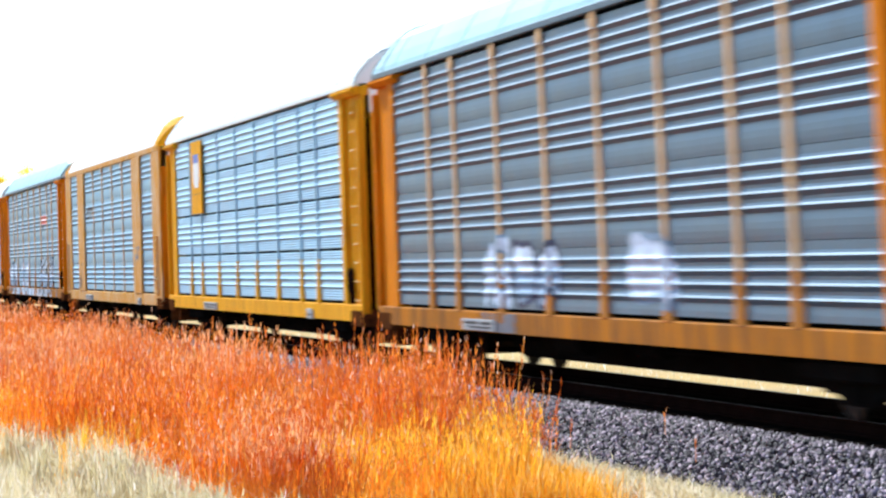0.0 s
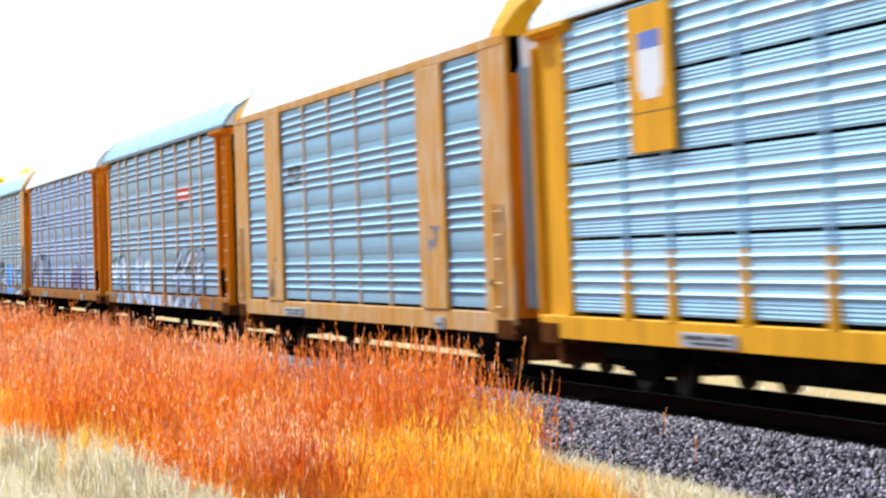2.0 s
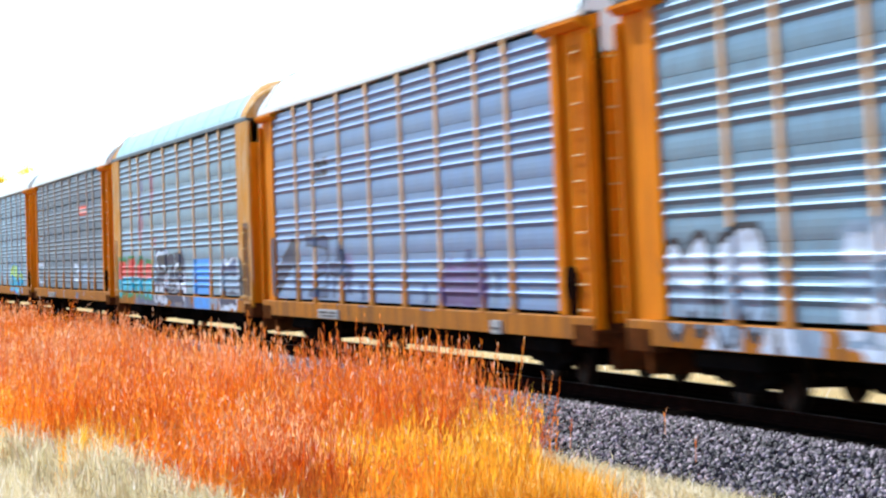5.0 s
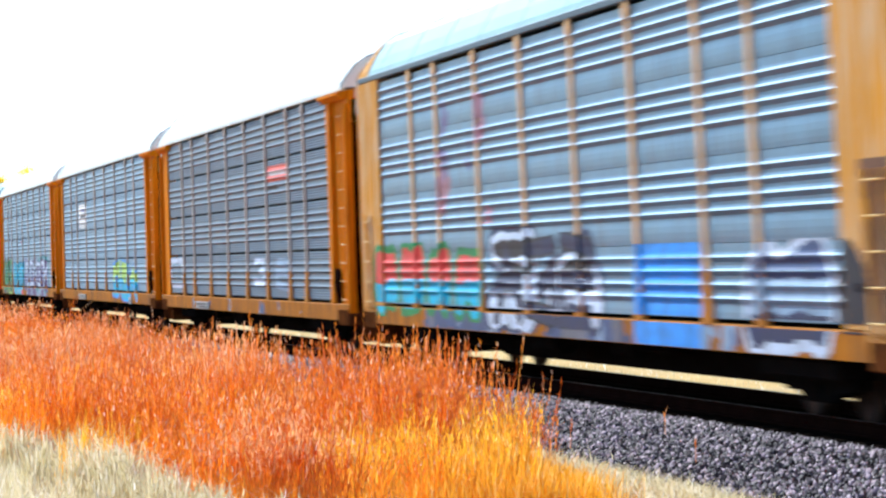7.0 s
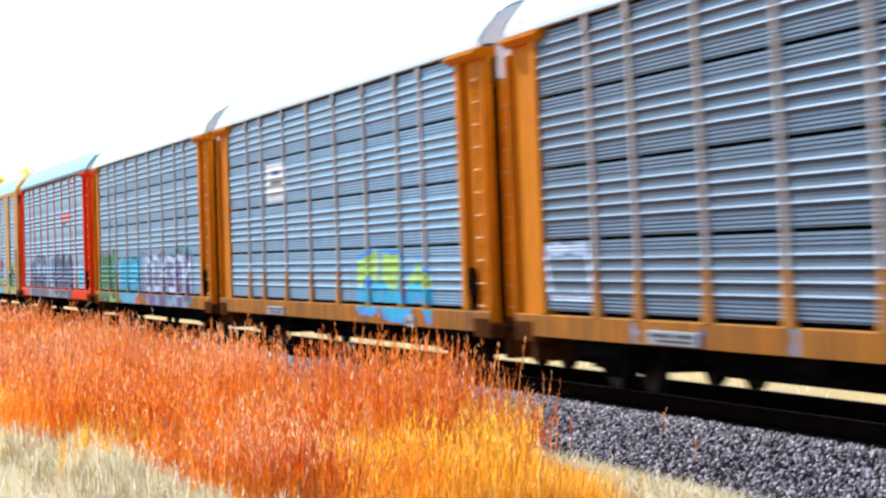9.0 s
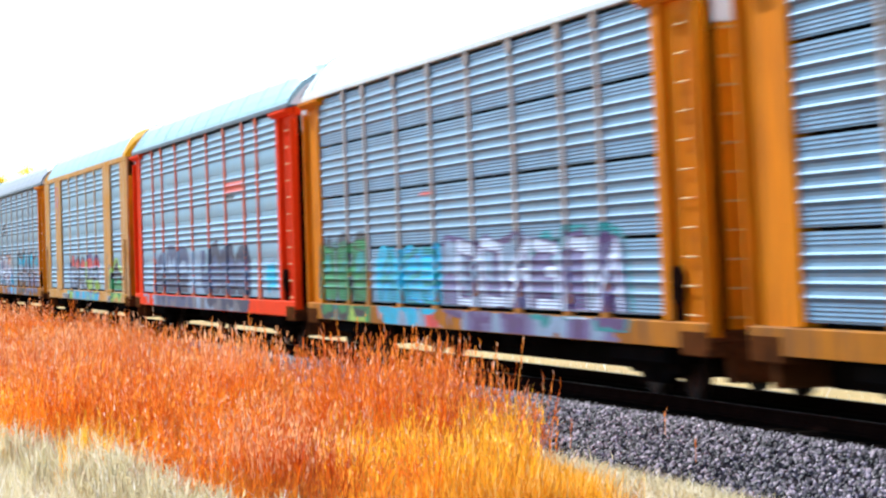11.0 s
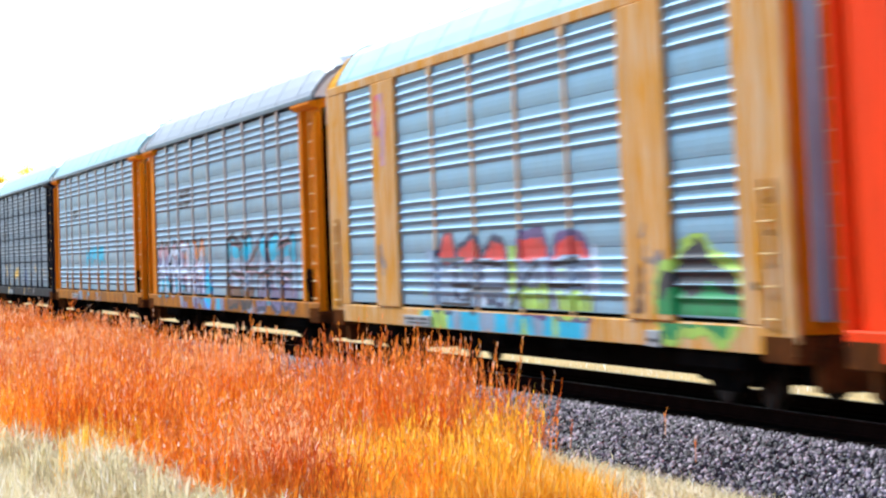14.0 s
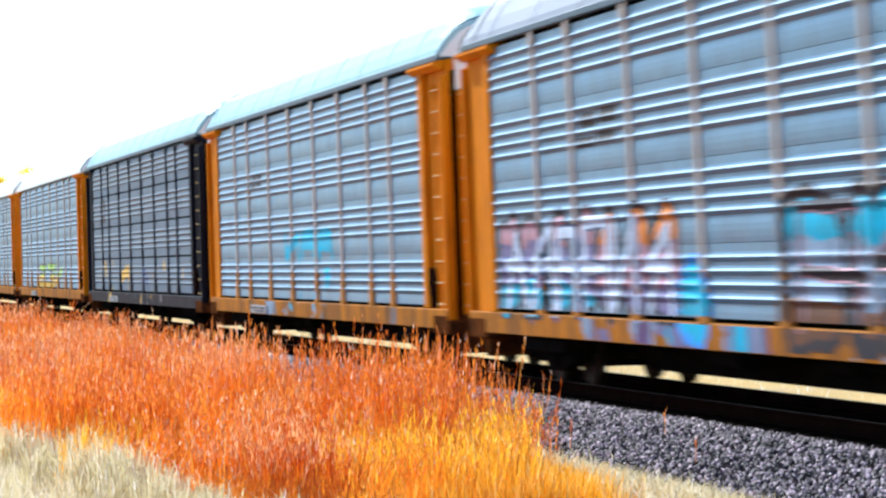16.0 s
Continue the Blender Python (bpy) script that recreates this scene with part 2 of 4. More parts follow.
def one_mesh(name, bm, material):
    me = bpy.data.meshes.new(name)
    bm.to_mesh(me)
    bm.free()
    me.materials.append(material)
    return me


# ---- ribbed side sheets ----
RIB = 0.036


def is_fine(gap):
    return gap > 0.03


def row_spec(gap):
    return FINE_ROWS if is_fine(gap) else PLAIN_ROWS


def rib_profile(gap):
    """One row of a flank, (outward, z) from the row's lower seam."""
    if is_fine(gap):
        h = FINE_ROWS[1]
        pts = [(0.0, gap - 0.008)]
        for k in (0.055, 0.105, 0.155, 0.205):
            pts += [(0.0, k * h - 0.018), (0.010, k * h - 0.004), (0.0, k * h + 0.022)]
        for k in (0.285, 0.435, 0.585, 0.735):
            pts += [(0.0, k * h - 0.048), (RIB - 0.004, k * h - 0.006), (RIB - 0.004, k * h), (0.010, k * h + 0.026), (0.0, k * h + 0.07)]
        for k in (0.845, 0.895, 0.945):
            pts += [(0.0, k * h - 0.018), (0.010, k * h - 0.004), (0.0, k * h + 0.022)]
        return pts + [(0.0, h - gap + 0.008)]
    h = PLAIN_ROWS[1]
    # a plain, slightly bellied band at the foot, then four ribs
    pts = [(0.0, gap), (0.007, 0.07), (0.011, 0.15), (0.009, 0.23), (0.0, 0.32)]
    for k in (0.372, 0.528, 0.685, 0.842):
        z = k * h
        pts += [(0.0, z - 0.065), (RIB, z - 0.008), (RIB, z), (0.010, z + 0.026), (0.0, z + 0.06)]
    return pts + [(0.0, h - gap)]


def rib_depth(z, gap):
    """How far the ribbed flank stands out at height z."""
    base, h = row_spec(gap)
    d, zs = zip(*rib_profile(gap))
    return float(np.interp((z - base) % h, zs, d))


PANEL_X = -HALF_W + 0.07               # base plane of the sheets on the near flank
SHEETS = {}


def sheet_mesh(width, gap, rows, material):
    """The sheets of the rows listed, each closed at the back, in car height."""
    key = (round(width, 3), gap, rows, material.name)
    if key not in SHEETS:
        bm = bmesh.new()
        base, h = row_spec(gap)
        for r in rows:
            prof = [(x, z + base + r * h) for x, z in rib_profile(gap)]
            d, zs = zip(*prof)
            low, high = max(zs[0], SHEET_FOOT), min(zs[-1], EAVE_Z)
            prof = [(float(np.interp(low, zs, d)), low)] + [p for p in prof if low + 0.002 < p[1] < high - 0.002] + [(float(np.interp(high, zs, d)), high)]
            extrude_y([(-x, z) for x, z in prof] + [(0.012, high), (0.012, low)], -width / 2, width / 2, bm)
        SHEETS[key] = one_mesh("side_panel", bm, material)
    return SHEETS[key]


# ---- the auto-rack cars ----
WHEEL_R = 0.457
WHEELS = []
TRUCKS_Y = 9.75


def roof_profile(lift=0.0):
    """Roof section from near eave to far eave, (x, z): steep haunches under a flat crown."""
    side = [(1.47, 0.0), (1.43, 0.15), (1.31, 0.37), (1.13, 0.64), (0.95, 0.79), (0.75, 0.88), (0.40, 0.94)]
    near = [(-(x + lift), EAVE_Z + 0.12 + z + lift * (z > 0)) for x, z in side]
    return near + [(0.0, EAVE_Z + 1.08 + lift)] + [(-x, z) for x, z in near[::-1]]


def roof_mesh(name, y0, y1, lift, material, parent, label="", thick=0.03):
    outer, inner = roof_profile(lift), roof_profile(lift - thick)
    bm = extrude_y(outer + inner[::-1], y0, y1)
    return part(name, bm, material, parent, label)


def wheelset_mesh():
    bm = bmesh.new()
    for s in (-1, 1):
        for r, x0, x1 in ((WHEEL_R, 0.70, 0.80), (WHEEL_R + 0.026, 0.68, 0.70), (0.12, 0.80, 0.92)):
            rod((s * x0, 0, 0), (s * x1, 0, 0), r, 24, bm)
        for k in range(3):
            a = k * math.tau / 3
            rod((s * 0.79, 0.22 * math.cos(a), 0.22 * math.sin(a)), (s * 0.815, 0.22 * math.cos(a), 0.22 * math.sin(a)), 0.05, 8, bm)
    rod((-0.7, 0, 0), (0.7, 0, 0), 0.08, 10, bm)
    me = bpy.data.meshes.new("wheelset")
    bm.to_mesh(me)
    bm.free()
    me.materials.append(M["steel"])
    return me


def side_frame_mesh():
    """Cast truck side frame, outline (y, z) given a thickness."""
    pts = [(-1.12, 0.36), (-1.12, 0.52), (-0.85, 0.6), (-0.5, 0.66), (0.5, 0.66), (0.85, 0.6), (1.12, 0.52), (1.12, 0.36),
           (0.72, 0.34), (0.45, 0.2), (-0.45, 0.2), (-0.72, 0.34)]
    bm = bmesh.new()
    a = [bm.verts.new((-0.06, y, z)) for y, z in pts]
    b = [bm.verts.new((0.06, y, z)) for y, z in pts]
    n = len(pts)
    for i in range(n):
        bm.faces.new((a[i], a[(i + 1) % n], b[(i + 1) % n], b[i]))
    bm.faces.new(a[::-1])
    bm.faces.new(b)
    for k in (-0.14, 0, 0.14):
        rod((-0.075, k, 0.24), (-0.075, k, 0.44), 0.055, 8, bm)
    for s in (-1, 1):
        box(-0.1, 0.1, s * 0.865 - 0.13, s * 0.865 + 0.13, 0.32, 0.52, 0.02, bm)
    bmesh.ops.recalc_face_normals(bm, faces=bm.faces)
    me = bpy.data.meshes.new("side_frame")
    bm.to_mesh(me)
    bm.free()
    me.materials.append(M["black"])
    return me


def post_mesh(material, full=True, base=True, w=0.085):
    """Side post: a thin hat section, its foot flared."""
    bm = bmesh.new()
    top = EAVE_Z - 0.02 if full else FLOOR_Z + 1.0
    levels = [(SILL_TOP - 0.004, 2.3, 0.026), (FLOOR_Z + 0.30, 2.0, 0.022), (FLOOR_Z + 0.75, 1.25, 0.010), (FLOOR_Z + 1.0, 1.0, 0.006), (top, 1.0, 0.006)]
    if not base:
        levels = [(SILL_TOP - 0.004, 1.0, 0.006), (top, 1.0, 0.006)]
    if not full:
        levels = levels[:-1]
    rings = []
    for z, k, d in levels:
        x = PANEL_X - RIB - d
        rings.append([bm.verts.new(c) for c in ((PANEL_X, -w * k - 0.02, z), (x, -w * k, z), (x, w * k, z), (PANEL_X, w * k + 0.02, z))])
    for level, (p, q) in enumerate(zip(rings, rings[1:])):
        for i in range(3):
            f = bm.faces.new((p[i], p[i + 1], q[i + 1], q[i]))
            f.material_index = 1 if base and level < 2 else 0
    bm.faces.new(rings[-1])
    bm.faces.new(rings[0][::-1])
    if full:
        rod((PANEL_X - 0.03, 0, EAVE_Z - 0.06), (PANEL_X - 0.056, 0, EAVE_Z - 0.06), 0.13, 12, bm)
    bmesh.ops.recalc_face_normals(bm, faces=bm.faces)
    me = bpy.data.meshes.new("post")
    bm.to_mesh(me)
    bm.free()
    me.materials.append(material)
    me.materials.append(M["post_foot"] if material in (M["tan_post"], M["grey_post"]) else material)
    return me


WHEELSET, SIDE_FRAME = wheelset_mesh(), side_frame_mesh()
RUNG = one_mesh("rung", rod((0, -0.21, 0), (0, 0.21, 0), 0.013, 6), M["rung"])
POST_CACHE = {}


def cached_post(material, full, base, w):
    key = (material.name, full, base, w)
    if key not in POST_CACHE:
        POST_CACHE[key] = post_mesh(material, full, base, w)
    return POST_CACHE[key]


def ladder(parent, x, y, z0, z1, steps, material):
    bm = bmesh.new()
    for s in (-0.22, 0.22):
        box(x - 0.012, x + 0.012, y + s - 0.025, y + s + 0.025, z0, z1, 0, bm)
    lad = part("ladder", bm, material, parent)
    for i in range(steps):
        share("rung", RUNG, lad, pose(x - 0.03, y, z0 + 0.12 + i * (z1 - z0 - 0.24) / (steps - 1)))
    return lad


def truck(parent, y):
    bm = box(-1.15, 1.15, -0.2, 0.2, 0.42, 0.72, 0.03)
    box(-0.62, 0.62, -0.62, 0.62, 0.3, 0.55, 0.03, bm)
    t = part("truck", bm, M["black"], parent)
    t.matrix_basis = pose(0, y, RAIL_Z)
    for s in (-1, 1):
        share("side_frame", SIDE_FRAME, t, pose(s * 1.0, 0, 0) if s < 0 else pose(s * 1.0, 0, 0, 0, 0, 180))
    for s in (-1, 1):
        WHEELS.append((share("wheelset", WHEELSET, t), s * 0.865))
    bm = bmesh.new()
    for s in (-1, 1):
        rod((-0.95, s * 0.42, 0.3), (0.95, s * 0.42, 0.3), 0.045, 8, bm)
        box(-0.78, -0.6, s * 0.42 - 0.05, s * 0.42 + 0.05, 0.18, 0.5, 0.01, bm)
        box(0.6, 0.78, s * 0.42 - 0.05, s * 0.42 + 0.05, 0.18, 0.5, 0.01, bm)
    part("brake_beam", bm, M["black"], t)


def rack_car(index, sheet, gap, paint, post, roof, roof_label, label, style="posts", full_posts=True, sill=None, end_paint=None,
             bare_end=False, roof_cap=None, base=True, wide=(), post_w=0.07):
    """A covered auto-rack car; the near flank faces -x, the front end -y."""
    front, rear = GAPS[index], GAPS[index + 1]
    half = (rear - front) * SPEED / 2 - 0.72
    stretch = half / 13.58
    car = new("auto_rack_car")
    tagged(car, label, "rail car", "auto-rack cars of the freight train")
    sheet, paint, post = M[sheet], M[paint], M[post]
    sill = M[sill] if sill else (M["sill"] if paint == M["yellow"] else paint)
    end_paint = M[end_paint] if end_paint else paint
    door_paint = M["yellow"] if paint in (M["yellow"], M["tan"]) else paint
    bay_end = BAY_END * stretch
    ys = [p * stretch for p in POSTS]
    edges = [-bay_end, *ys, bay_end]
    if style == "wide":
        ys = ys[2:6]
    # underframe
    for s in (-1, 1):
        x0 = s * (HALF_W - 0.02)
        prof = [(x0, 0.56), (x0, SILL_TOP - 0.02), (x0 - s * 0.02, SILL_TOP), (x0 - s * 0.16, SILL_TOP), (x0 - s * 0.16, SILL_TOP - 0.04),
                (x0 - s * 0.03, SILL_TOP - 0.04), (x0 - s * 0.03, 0.59), (x0 - s * 0.14, 0.59), (x0 - s * 0.14, 0.56)]
        part("side_sill", extrude_y(prof, -half + 0.05, half - 0.05), sill, car)
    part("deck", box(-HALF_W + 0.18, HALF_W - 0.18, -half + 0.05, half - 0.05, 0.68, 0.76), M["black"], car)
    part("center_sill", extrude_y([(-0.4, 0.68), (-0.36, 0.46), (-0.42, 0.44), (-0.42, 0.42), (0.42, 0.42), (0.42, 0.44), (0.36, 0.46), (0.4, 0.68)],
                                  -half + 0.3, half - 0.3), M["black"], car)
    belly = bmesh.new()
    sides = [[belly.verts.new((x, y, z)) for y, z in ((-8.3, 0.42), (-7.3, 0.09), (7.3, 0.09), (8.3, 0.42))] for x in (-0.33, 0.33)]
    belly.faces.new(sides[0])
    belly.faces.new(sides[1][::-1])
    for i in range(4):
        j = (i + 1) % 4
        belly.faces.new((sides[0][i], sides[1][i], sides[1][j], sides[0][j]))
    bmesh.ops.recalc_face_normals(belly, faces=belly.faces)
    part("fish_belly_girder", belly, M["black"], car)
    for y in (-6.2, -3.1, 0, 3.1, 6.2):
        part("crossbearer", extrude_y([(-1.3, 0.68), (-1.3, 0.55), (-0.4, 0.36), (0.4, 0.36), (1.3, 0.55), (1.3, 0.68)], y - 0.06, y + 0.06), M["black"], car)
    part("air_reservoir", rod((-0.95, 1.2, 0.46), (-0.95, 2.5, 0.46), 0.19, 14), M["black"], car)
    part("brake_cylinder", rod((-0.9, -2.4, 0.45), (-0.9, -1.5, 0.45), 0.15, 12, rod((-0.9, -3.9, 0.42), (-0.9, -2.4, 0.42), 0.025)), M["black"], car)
    for s in (-1, 1):
        truck(car, s * TRUCKS_Y)
        for side in (-1, 1):
            xa, xb = sorted((side * (HALF_W - 0.016), side * (HALF_W - 0.3)))
            ya, yb = sorted((s * (half - 1.15), s * (half - 0.04)))
            part("sill_end", box(xa, xb, ya, yb, 0.46, SILL_TOP - 0.1, 0.02), M["rust"], car, "rusty grimy end of the sill")
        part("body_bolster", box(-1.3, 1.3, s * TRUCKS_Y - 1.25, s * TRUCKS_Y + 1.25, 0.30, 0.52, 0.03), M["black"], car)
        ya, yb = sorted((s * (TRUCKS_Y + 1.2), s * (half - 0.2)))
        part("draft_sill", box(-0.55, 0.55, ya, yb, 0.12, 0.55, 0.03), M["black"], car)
        part("end_sill", box(-HALF_W + 0.3, HALF_W - 0.3, min(s * half, s * (half - 0.25)), max(s * half, s * (half - 0.25)), 0.14, FLOOR_Z, 0.02), M["rust"], car, "rusty end sill")
        part("uncoupling_lever", rod((-HALF_W + 0.25, s * (half + 0.12), 0.66), (-0.1, s * (half + 0.2), 0.72), 0.018, 6), M["rust"], car)
        part("air_hose", rod((0.35, s * (half + 0.1), 0.55), (0.3, s * (half + 0.5), 0.25), 0.03, 8), M["black"], car)
        bm = box(-0.2, 0.2, s * (half + 0.1) - 0.55, s * (half + 0.1) + 0.3, 0.42, 0.8, 0.03)
        box(-0.2, 0.2, s * (half + 0.45) - 0.19, s * (half + 0.45) + 0.19, 0.36, 0.84, 0.05, bm)
        part("coupler", bm, M["rust"], car)
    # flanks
    # black sheets added behind the panels stand in for the dark interior
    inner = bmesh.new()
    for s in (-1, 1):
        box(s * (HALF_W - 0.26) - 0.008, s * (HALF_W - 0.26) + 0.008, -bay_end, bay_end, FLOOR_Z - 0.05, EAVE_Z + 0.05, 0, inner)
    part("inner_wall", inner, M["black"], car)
    if style == "wide":
        wide = [w * stretch for w in wide]
    for a, b in zip(edges, edges[1:]):
        w = b - a
        for r in range(ROWS):
            share("side_panel", sheet_mesh(w, gap, (r,), sheet), car, pose(PANEL_X, (a + b) / 2, 0))
        share("far_panel", sheet_mesh(w, gap, tuple(range(ROWS)), sheet), car, pose(-PANEL_X, (a + b) / 2, 0, 0, 0, 180))
    me = cached_post(post, full_posts, base, post_w)
    for y in ys:
        share("post", me, car, pose(0, y, 0))
        share("post", me, car, pose(0, y, 0, 0, 0, 180))
    if not full_posts:
        upper = bmesh.new()
        box(PANEL_X - 0.040, PANEL_X, -0.05, 0.05, FLOOR_Z + 1.0, EAVE_Z - 0.02, 0.008, upper)
        up = one_mesh("upper_post", upper, sheet)
        for y in ys:
            share("upper_post", up, car, pose(0, y, 0))
            share("upper_post", up, car, pose(0, y, 0, 0, 0, 180))
    for y in wide:
        for s in (-1, 1):
            x = s * (HALF_W + 0.004)
            part("wide_post", box(min(x, x - s * 0.09), max(x, x - s * 0.09), y - 1.0, y + 1.0, SILL_TOP + 0.003, EAVE_Z - 0.003, 0.012), paint, car)
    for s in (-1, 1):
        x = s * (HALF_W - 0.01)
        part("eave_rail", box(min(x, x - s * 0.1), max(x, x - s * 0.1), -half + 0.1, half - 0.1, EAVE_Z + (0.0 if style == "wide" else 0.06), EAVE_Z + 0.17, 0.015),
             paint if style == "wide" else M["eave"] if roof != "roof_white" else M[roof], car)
    # ends
    for s in (-1, 1):
        for side in (-1, 1):
            x = side * (HALF_W - 0.02)
            lo, hi = sorted((s * (bay_end + 0.01), s * (half - 0.02)))
            split = s * (bay_end + (0.62 if bare_end else 0.34))
            a, b = sorted((s * bay_end, split))
            e = part("end_frame", box(min(x, x - side * 0.34), max(x, x - side * 0.34), a, b, SILL_TOP + 0.003, EAVE_Z + 0.08, 0.012), end_paint, car)
            a, b = sorted((split, s * half))
            xi = side * (HALF_W - (0.02 if bare_end else 0.13))
            part("end_panel", box(min(xi, xi - side * 0.06), max(xi, xi - side * 0.06), a, b, FLOOR_Z - 0.1, EAVE_Z + 0.06, 0.01), end_paint, car)
            if not bare_end:
                corner = s * (half - 0.06)
                xc = side * (HALF_W - 0.03)
                part("corner_post", box(min(xc, xc - side * 0.12), max(xc, xc - side * 0.12), corner - 0.06, corner + 0.06, FLOOR_Z - 0.1, EAVE_Z - 0.2, 0.015), end_paint, car)
                part("end_step", box(min(x - side * 0.03, x - side * 0.3), max(x - side * 0.03, x - side * 0.3), min(split, s * half), max(split, s * half), FLOOR_Z - 0.16, FLOOR_Z - 0.08, 0.01), M["rust"], car)
                a, b = sorted((split - s * 0.75, s * (half - 0.08)))
                part("end_cap", extrude_y([(x + side * 0.09, EAVE_Z - 0.02), (x + side * 0.09, EAVE_Z + 0.03), (x - side * 0.3, EAVE_Z + 0.11), (x - side * 0.3, EAVE_Z - 0.10), (x - side * 0.005, EAVE_Z - 0.10)], a, b), end_paint, car)
            if (s, side) in ((-1, -1), (1, 1)) or bare_end:
                ladder(e, side * (HALF_W + 0.0) if bare_end else side * (HALF_W - 0.105), s * (half - 0.72), FLOOR_Z + 0.05,
                       2.6 if bare_end else EAVE_Z - 0.3, 5 if bare_end else 11, end_paint)
        # two end doors meeting on the centre line, each a ribbed sheet
        for side in (-1, 1):
            bm = bmesh.new()
            y = s * half
            a, b = sorted((side * 0.02, side * (HALF_W - (0.085 if bare_end else 0.3))))
            box(a, b, min(y, y - s * 0.05), max(y, y - s * 0.05), FLOOR_Z, 4.62, 0.01, bm)
            door = part("end_door", bm, door_paint, car)
            key = ("door_rib", door_paint.name)
            if key not in POST_CACHE:
                POST_CACHE[key] = one_mesh("door_rib", box(-0.05, 0.05, -0.025, 0.025, FLOOR_Z + 0.05, 4.58, 0.008), door_paint)
            for k in range(4):
                share("door_rib", POST_CACHE[key], door, pose(a + (k + 0.5) * (b - a) / 4, y + s * 0.027, 0))
            if side < 0 and s < 0:
                part("placard_holder", box(-0.85, -0.62, y - 0.1, y - 0.04, 3.18, 3.42, 0.01), M["rail"], door, "small dark placard holder")
            if side < 0:
                for k in range(11):
                    share("rung", RUNG, door, pose(-HALF_W + 0.52, y + s * 0.08, FLOOR_Z + 0.15 + 0.36 * k, 0, 0, 90))
        if style == "wide":
            y = s * half
            part("door_edge", box(-1.27, -1.05, min(y - s * 0.1, y + s * 0.12), max(y - s * 0.1, y + s * 0.12), 0.95, 4.7, 0.015), M["doorblue"], car, "blue-grey door edge strip")
        y = s * (half - 0.02)
        if s < 0:
            bm = rod((-HALF_W + 0.1, y + 1.25, 1.35), (-HALF_W + 0.03, y + 1.25, 1.35), 0.25, 18)
            rod((-HALF_W + 0.1, y + 1.25, 1.35), (-HALF_W - 0.01, y + 1.25, 1.35), 0.05, 8, bm)
            box(-HALF_W + 0.04, -HALF_W + 0.16, y + 1.17, y + 1.33, 0.9, 1.35, 0.01, bm)
            part("hand_brake", bm, M["rail"], car, "rusty hand brake wheel")
        part("end_transom", box(-HALF_W + 0.3, HALF_W - 0.3, min(y - s * 0.1, y - s * 0.05), max(y - s * 0.1, y - s * 0.05), 4.63, EAVE_Z + 0.2, 0.01), M["end_white"], car, "white panel over the end doors")
    # roof
    roof_ob = roof_mesh("roof", -half + 0.95, half - 0.95, 0.0, M[roof], car, roof_label)
    for y in np.linspace(-half + 2.0, half - 2.0, 10):
        roof_mesh("roof_seam", y - 0.03, y + 0.03, 0.006, M[roof], roof_ob)
    cap = M[roof_cap] if roof_cap else M[roof]
    for s in (-1, 1):
        hood = bmesh.new()
        rings = []
        for y, k, lift in ((half - 1.0, 1.0, 0.012), (half - 0.6, 0.94, 0.016), (half - 0.25, 0.83, 0.016), (half - 0.06, 0.73, 0.016), (half - 0.06, 0.69, -0.03)):
            rings.append([hood.verts.new((x, s * y, EAVE_Z + 0.12 + (z - EAVE_Z - 0.12) * k)) for x, z in roof_profile(lift)])
        for p, q in zip(rings, rings[1:]):
            for i in range(len(p) - 1):
                hood.faces.new((p[i], p[i + 1], q[i + 1], q[i]))
        face = hood.faces.new(rings[-1])
        bmesh.ops.recalc_face_normals(hood, faces=hood.faces)
        face.material_index = 1
        part("roof_hood", hood, [cap, cap if roof_cap else M["end_white"]], car)
        lip = tube([(x, s * (half - 0.1), EAVE_Z + 0.12 + (z - EAVE_Z - 0.12) * 0.75) for x, z in roof_profile(0.02)], 0.014)
        part("hood_lip", lip, M["black"] if not roof_cap else cap, car)
    return car, half, ys


def car_y(index, t):
    return SPEED * ((GAPS[index] + GAPS[index + 1]) / 2 - t) + Y_OFF


